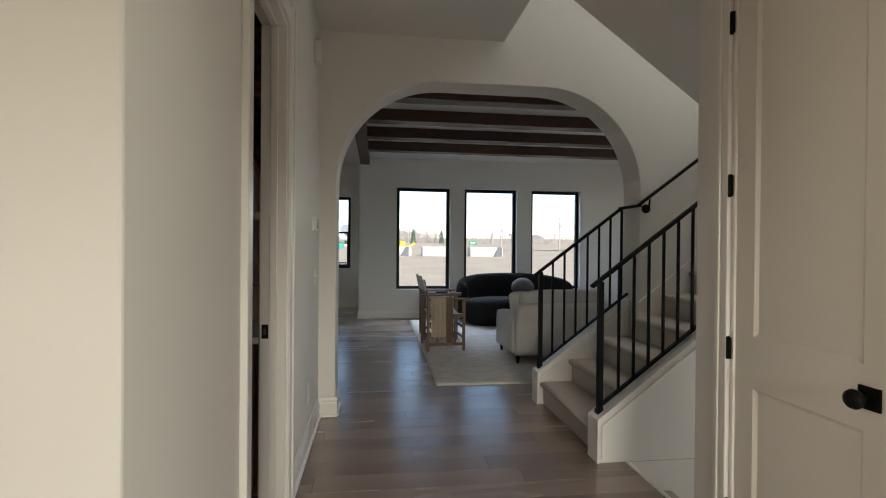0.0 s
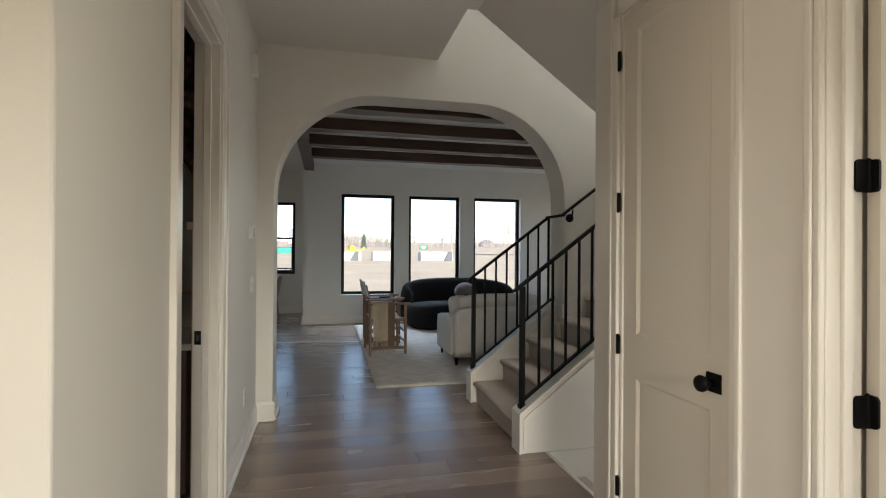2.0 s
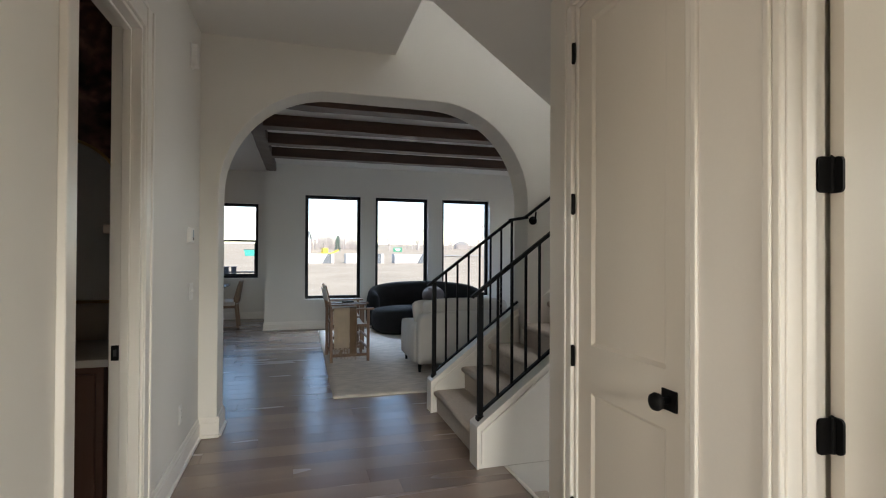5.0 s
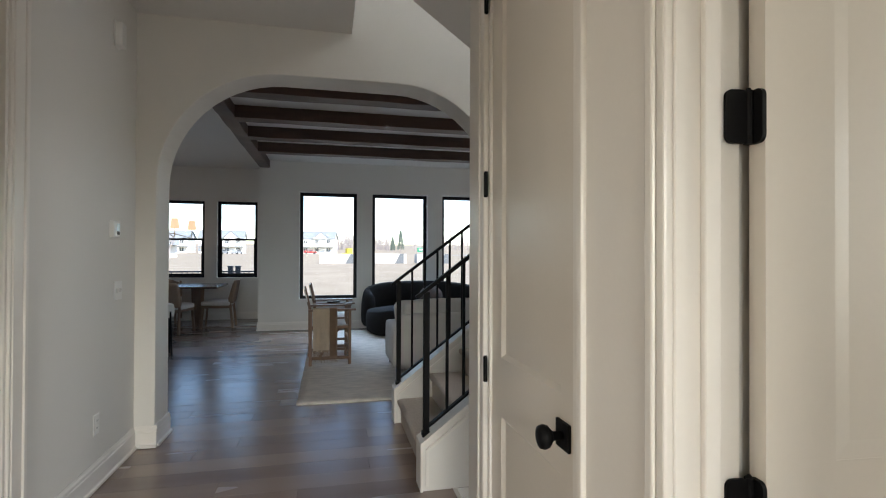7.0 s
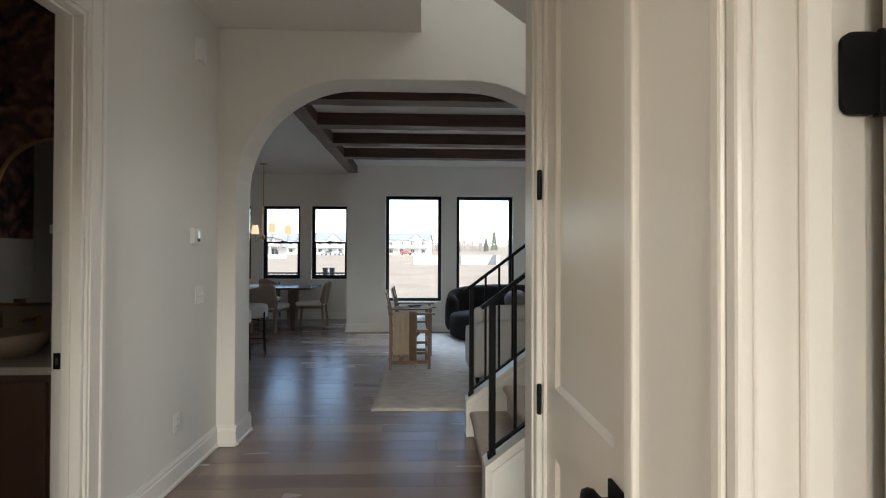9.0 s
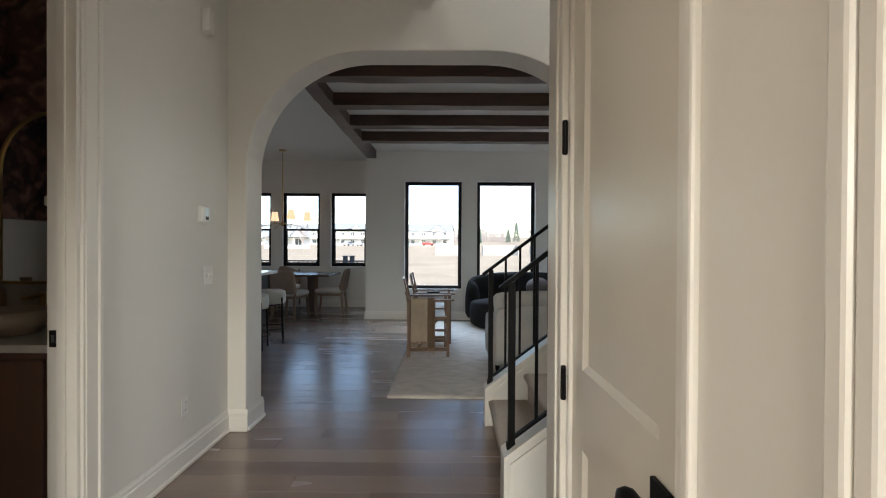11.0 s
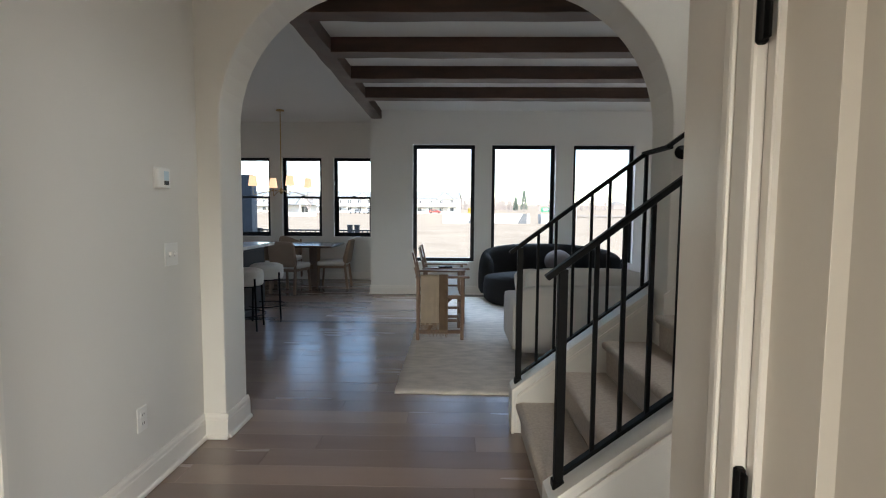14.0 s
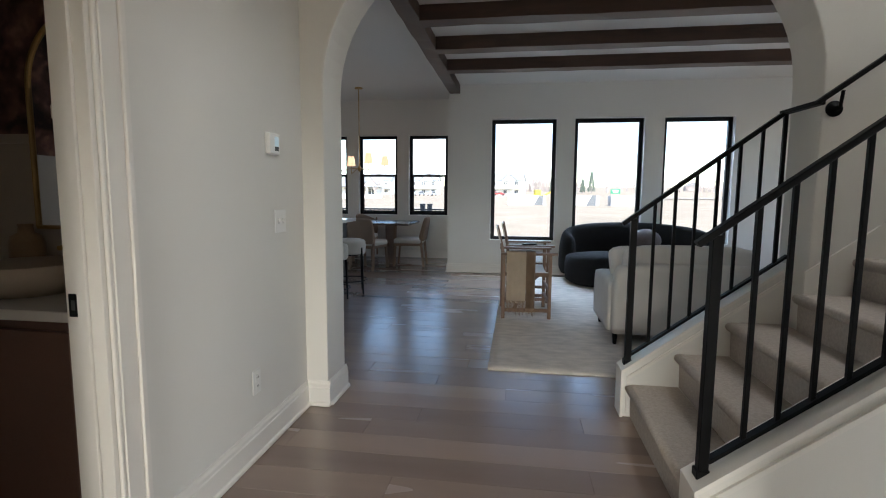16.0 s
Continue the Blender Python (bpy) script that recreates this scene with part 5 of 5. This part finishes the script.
for i, (x, y, s) in enumerate(((44, 245, 1.25), (60, 250, 1.3), (72, 255, 1.1), (82, 262, 1.35), (30, 240, 0.9), (98, 262, 1.1), (-42, 120, 0.8), (-36, 88, 0.9), (-26, 92, 0.75), (-54, 130, 1.0))):
    src_t = (tree_a, tree_b)[i % 2]
    m = pose(x, y, land(x, y), 0, 0, 47 * i) @ Matrix.Diagonal((s, s, s, 1))
    if i < 2:
        src_t.matrix_world = m
    else:
        c = copy_thing(src_t, pose(x, y, land(x, y), 0, 0, 47 * i))
        c.scale = (s, s, s)


def conifer(x, y, h, seed):
    rng = random.Random(seed)
    t = thing("conifer", "dark evergreen conifer standing in the field", "tree", Matrix.Translation((x, y, land(x, y))), "conifers")
    part("trunk", tube(bmesh.new(), (0, 0, -0.2), (0, 0, h * 0.9), 0.2, 7, 0.04), BARK, t)
    bm = bmesh.new()
    for i in range(420):
        f = rng.random() ** 0.8
        z = h * (0.08 + 0.9 * f)
        rad = h * 0.17 * (1 - f) * rng.uniform(0.45, 1.1) + 0.06
        a = rng.uniform(0, 2 * math.pi)
        p = Vector((rad * math.cos(a), rad * math.sin(a), z))
        q = p + Vector((math.cos(a) * rng.uniform(0.2, 0.5), math.sin(a) * rng.uniform(0.2, 0.5), rng.uniform(-0.35, 0.15)))
        tube(bm, p * 0.9 + Vector((0, 0, 0.05)), q, 0.22 * rng.uniform(0.6, 1.2), 4, 0.03)
    part("crown", bm, FIR, t)


conifer(34.5, 230, 10.5, 4)
conifer(31, 232, 7.0, 5)
conifer(15.5, 205, 7.5, 6)
# far woods along the field edge
bm = bmesh.new()
rng = random.Random(9)
for i in range(620):
    x = rng.uniform(4, 34) if rng.random() < 0.6 else rng.uniform(50, 140)
    y = rng.uniform(255, 300)
    z = land(x, y)
    h = rng.uniform(4.0, 8.0) * (1.0 if x < 40 else 0.75)
    top = Vector((x + rng.uniform(-0.6, 0.6), y, z + h))
    tube(bm, (x, y, z - 0.2), top, 0.13, 3, 0.03)
    for k in range(7):
        f = rng.uniform(0.35, 0.95)
        p = Vector((x, y, z)).lerp(top, f)
        tube(bm, p, p + Vector((rng.uniform(-1.3, 1.3), rng.uniform(-1, 1), rng.uniform(0.4, 1.6))), 0.06, 3, 0.015)
wd = new("woods", mesh_of("woods", bm, BARK))
tagged(wd, "hazy belt of leafless woods along the field", "woods", kind="stuff")


# Dark grey, well below the concrete tone beside it.
WING = surface("dark_grey_formwork", (0.13, 0.14, 0.15), 0.8)


def foundation(x, y, w, d, h):
    o = thing("foundation", "new poured concrete foundation walls on the building land", "foundation", Matrix.Translation((x, y, land(x, y) - 0.15)), "foundations")
    for s in ((0, w, 0, 0.25, 0, h * 0.85), (0, w, d - 0.25, d, 0, h), (0, 0.25, 0.25, d - 0.25, 0, h), (w - 0.25, w, 0.25, d - 0.25, 0, h)):
        part("wall", boxes(s), CONCRETE, o)
    bm = bmesh.new()
    prism(bm, [(0.0, 0.0), (1.15, 0.0), (1.15, h), (0.75, h)], "y", -0.6, -0.35)
    part("wing_wall", moved(bm, w * 0.66, 0, 0), WING, o, "dark grey stepped wing wall")


for x, y, w in ((0.2, 58, 4.5), (6.2, 59, 4.8), (12.2, 58, 4.2)):
    foundation(x, y, w, 2.2, 1.35)


def pole(x, y, h):
    o = thing("utility_pole", "weathered wooden utility pole with a crossarm", "utility pole", Matrix.Translation((x, y, land(x, y) - 0.2)), "utility poles")
    part("post", tube(bmesh.new(), (0, 0, 0), (0, 0, h), 0.17, 8, 0.12), BARK, o)
    part("crossarm", boxes((-1.2, 1.2, -0.06, 0.06, h - 0.6, h - 0.45)), BARK, o)
    part("transformer", tube(bmesh.new(), (0.35, -0.1, h - 2.4), (0.35, -0.1, h - 1.5), 0.22, 10), STEEL, o)


pole(39.0, 98, 7.6)
pole(26.5, 99, 6.4)
sg = thing("field_sign", "green roadside panel sign on two posts", "sign", Matrix.Translation((17.9, 86, land(17.9, 86))))
part("panel", boxes((-0.8, 0.8, -0.04, 0.04, 1.2, 2.0), bevel=0.01), GREEN, sg)
part("lettering_bar", boxes((-0.5, 0.5, -0.05, -0.041, 1.62, 1.78), (-0.35, 0.35, -0.05, -0.041, 1.38, 1.46)), SIDING, sg, "pale unreadable lettering")
for sx in (-0.7, 0.7):
    part("post", boxes((sx - 0.05, sx + 0.05, -0.03, 0.05, -0.1, 1.2)), BARK, sg)
sh = thing("barn", "small dark barn far out in the fields", "barn", Matrix.Translation((100, 300, land(100, 300))))
part("wall", boxes((-3.5, 3.5, -4, 4, 0, 2.6)), BARK, sh)
bm = bmesh.new()
prism(bm, [(-4, 2.5), (4, 2.5), (0, 4.6)], "y", -4.4, 4.4)
part("roof", bm, SHINGLE, sh)
dm = thing("waste_container", "teal waste container by the houses", "container", Matrix.Translation((-9.5, 118, land(-9.5, 118))))
bm = bmesh.new()
prism(bm, [(-1.8, 0.0), (1.8, 0.0), (2.1, 1.4), (-2.1, 1.4)], "y", -0.9, 0.9)
part("tub", bm, surface("teal_paint", (0.04, 0.30, 0.25), 0.5), dm)
part("rim", boxes((-2.15, 2.15, -0.95, 0.95, 1.4, 1.5), bevel=0.02), SLOT, dm)


def car(x, y, turn, mat, label):
    o = thing("parked_car", label, "car", pose(x, y, land(x, y), 0, 0, turn), "parked cars")
    bm = bmesh.new()
    prism(bm, [(-2.2, 0.35), (2.2, 0.35), (2.25, 0.75), (1.2, 0.92), (0.6, 1.45), (-1.3, 1.48), (-2.1, 0.95), (-2.25, 0.7)], "y", -0.85, 0.85)
    part("body", bm, mat, o)
    part("glazing", boxes((-1.5, 0.75, -0.87, 0.87, 0.95, 1.33)), DARKGL, o)
    for wx in (-1.35, 1.4):
        for wy in (-0.8, 0.8):
            part("wheel", tube(bmesh.new(), (wx, wy - 0.1, 0.33), (wx, wy + 0.1, 0.33), 0.33, 14), RUBBER, o)


car(-30.5, 160, 70, CARG, "grey car parked before the houses")
car(-26.5, 161, 75, CARG, "grey car parked before the houses")
car(-5, 176, 8, CARR, "red car parked before a white house")
lo = thing("yellow_loader", "small yellow digging machine on the building land", "machine", pose(4.6, 80, land(4.6, 80), 0, 0, 20))
part("body", boxes((-1.1, 1.1, -0.6, 0.6, 0.4, 1.1), bevel=0.08), YELLOW, lo)
part("cab", boxes((-0.5, 0.4, -0.5, 0.5, 1.1, 1.9), bevel=0.05), YELLOW, lo)
part("boom", bar(bmesh.new(), (0.9, 0, 0.9), (2.4, 0, 1.6), 0.25, 0.25), YELLOW, lo)
for wy in (-0.65, 0.65):
    part("track", boxes((-1.2, 1.2, wy - 0.15, wy + 0.15, 0, 0.45), bevel=0.1), RUBBER, lo)


# deck and its black railing outside the nook
dk = thing("deck", "raised timber deck outside the nook windows", "deck", Matrix.Translation((-2.5, 8.1, 0)))
dk["kind"] = "structure"
part("deck_boards", boxes((-2.7, 2.4, -1.0, 1.0, -0.16, -0.06)), BARK, dk)
for px in (-2.4, 0.0, 2.2):
    part("deck_post", boxes((px - 0.06, px + 0.06, 0.8, 0.92, -0.6, -0.16)), DECKB, dk)
fr = thing("deck_railing", "black metal deck railing with thin balusters", "railing", Matrix.Translation((-2.5, 9.0, -0.06)))
for px in (-2.4, -0.68, 1.50, 1.67):
    pst = part("post", boxes((px - 0.055, px + 0.055, -0.055, 0.055, 0, 1.06 if px > 1 else 0.97), bevel=0.004), DECKB, fr)
    part("post_cap", boxes((px - 0.068, px + 0.068, -0.068, 0.068, 1.06 if px > 1 else 0.97, 1.085 if px > 1 else 0.995), bevel=0.008), DECKB, pst)
part("top_rail", boxes((-2.4, 2.35, -0.025, 0.025, 0.93, 0.965), bevel=0.004), DECKB, fr)
part("bottom_rail", boxes((-2.4, 2.35, -0.02, 0.02, 0.08, 0.11), bevel=0.004), DECKB, fr)
for i in range(41):
    px = -2.3 + i * 0.114
    part("baluster", boxes((px - 0.009, px + 0.009, -0.009, 0.009, 0.11, 0.93)), DECKB, fr)
pcm = thing("porch_column", "dark porch column on the deck by the nook", "column", Matrix.Translation((-3.40, 8.4, -0.06)))
part("shaft", boxes((-0.36, 0.36, -0.15, 0.15, 0.0, 2.2), bevel=0.01), surface("slate_blue_paint", (0.02, 0.03, 0.045), 0.6), pcm)
part("base", boxes((-0.40, 0.40, -0.19, 0.19, 0.0, 0.14), bevel=0.006), DECKB, pcm)

# ---- floor planks, last ----
PW = 0.182
plank_meshes = {}


def plank_mesh(L):
    key = round(L, 2)
    if key not in plank_meshes:
        bm = bmesh.new()
        g, b = 0.0003, 0.0012
        lo = [bm.verts.new(p) for p in ((g, g, -0.004), (key - g, g, -0.004), (key - g, PW - g, -0.004), (g, PW - g, -0.004))]
        mid = [bm.verts.new((v.co.x, v.co.y, -0.0014)) for v in lo]
        hi = [bm.verts.new(p) for p in ((g + b, g + b, 0.0), (key - g - b, g + b, 0.0), (key - g - b, PW - g - b, 0.0), (g + b, PW - g - b, 0.0))]
        for a, c in ((lo, mid), (mid, hi)):
            for i in range(4):
                bm.faces.new((a[i], a[(i + 1) % 4], c[(i + 1) % 4], c[i]))
        bm.faces.new(hi)
        plank_meshes[key] = mesh_of("plank", bm, FLOORM)
    return plank_meshes[key]


rng = random.Random(21)
rest_v, rest_f = [], []
count = 0
row = 0
y = -7.4
while y < 6.95:
    x = -5.2 - rng.uniform(0, 1.4)
    well = -1.95 < y < -1.04
    while x < 6.3:
        L = rng.choice((0.9, 1.2, 1.5, 1.8, 2.1))
        x1 = min(x + L, 6.35)
        if well and x < 1.9 < x1 + 0.3:
            x1 = 1.995
        if well and 1.9 < x < 4.3:
            x = 4.3
            continue
        if x1 - x < 0.12:
            break
        xa = max(x, -5.25)
        near = -3.6 < y < 4.6 and x1 > 0.0 and xa < 2.7
        if x1 > -5.2:
            L2 = round(x1 - xa, 2)
            if near and count < 300:
                ob = new("plank", plank_mesh(L2))
                ob.parent = floor
                ob.location = (xa, y, rng.uniform(-0.0003, 0.0003))
                count += 1
            else:
                g = 0.0004
                k = len(rest_v)
                for zz, q in ((-0.004, g), (0.0, g + 0.0011)):
                    rest_v += [(xa + q, y + q, zz), (x1 - q, y + q, zz), (x1 - q, y + PW - q, zz), (xa + q, y + PW - q, zz)]
                rest_f += [(k + i, k + (i + 1) % 4, k + 4 + (i + 1) % 4, k + 4 + i) for i in range(4)] + [(k + 4, k + 5, k + 6, k + 7)]
        x = x1
    y += PW
me = bpy.data.meshes.new("planks_beyond")
me.from_pydata(rest_v, [], rest_f)
me.materials.append(FLOORM)
far_planks = new("planks_beyond", me)
far_planks.parent = floor
tagged(far_planks, kind="stuff")
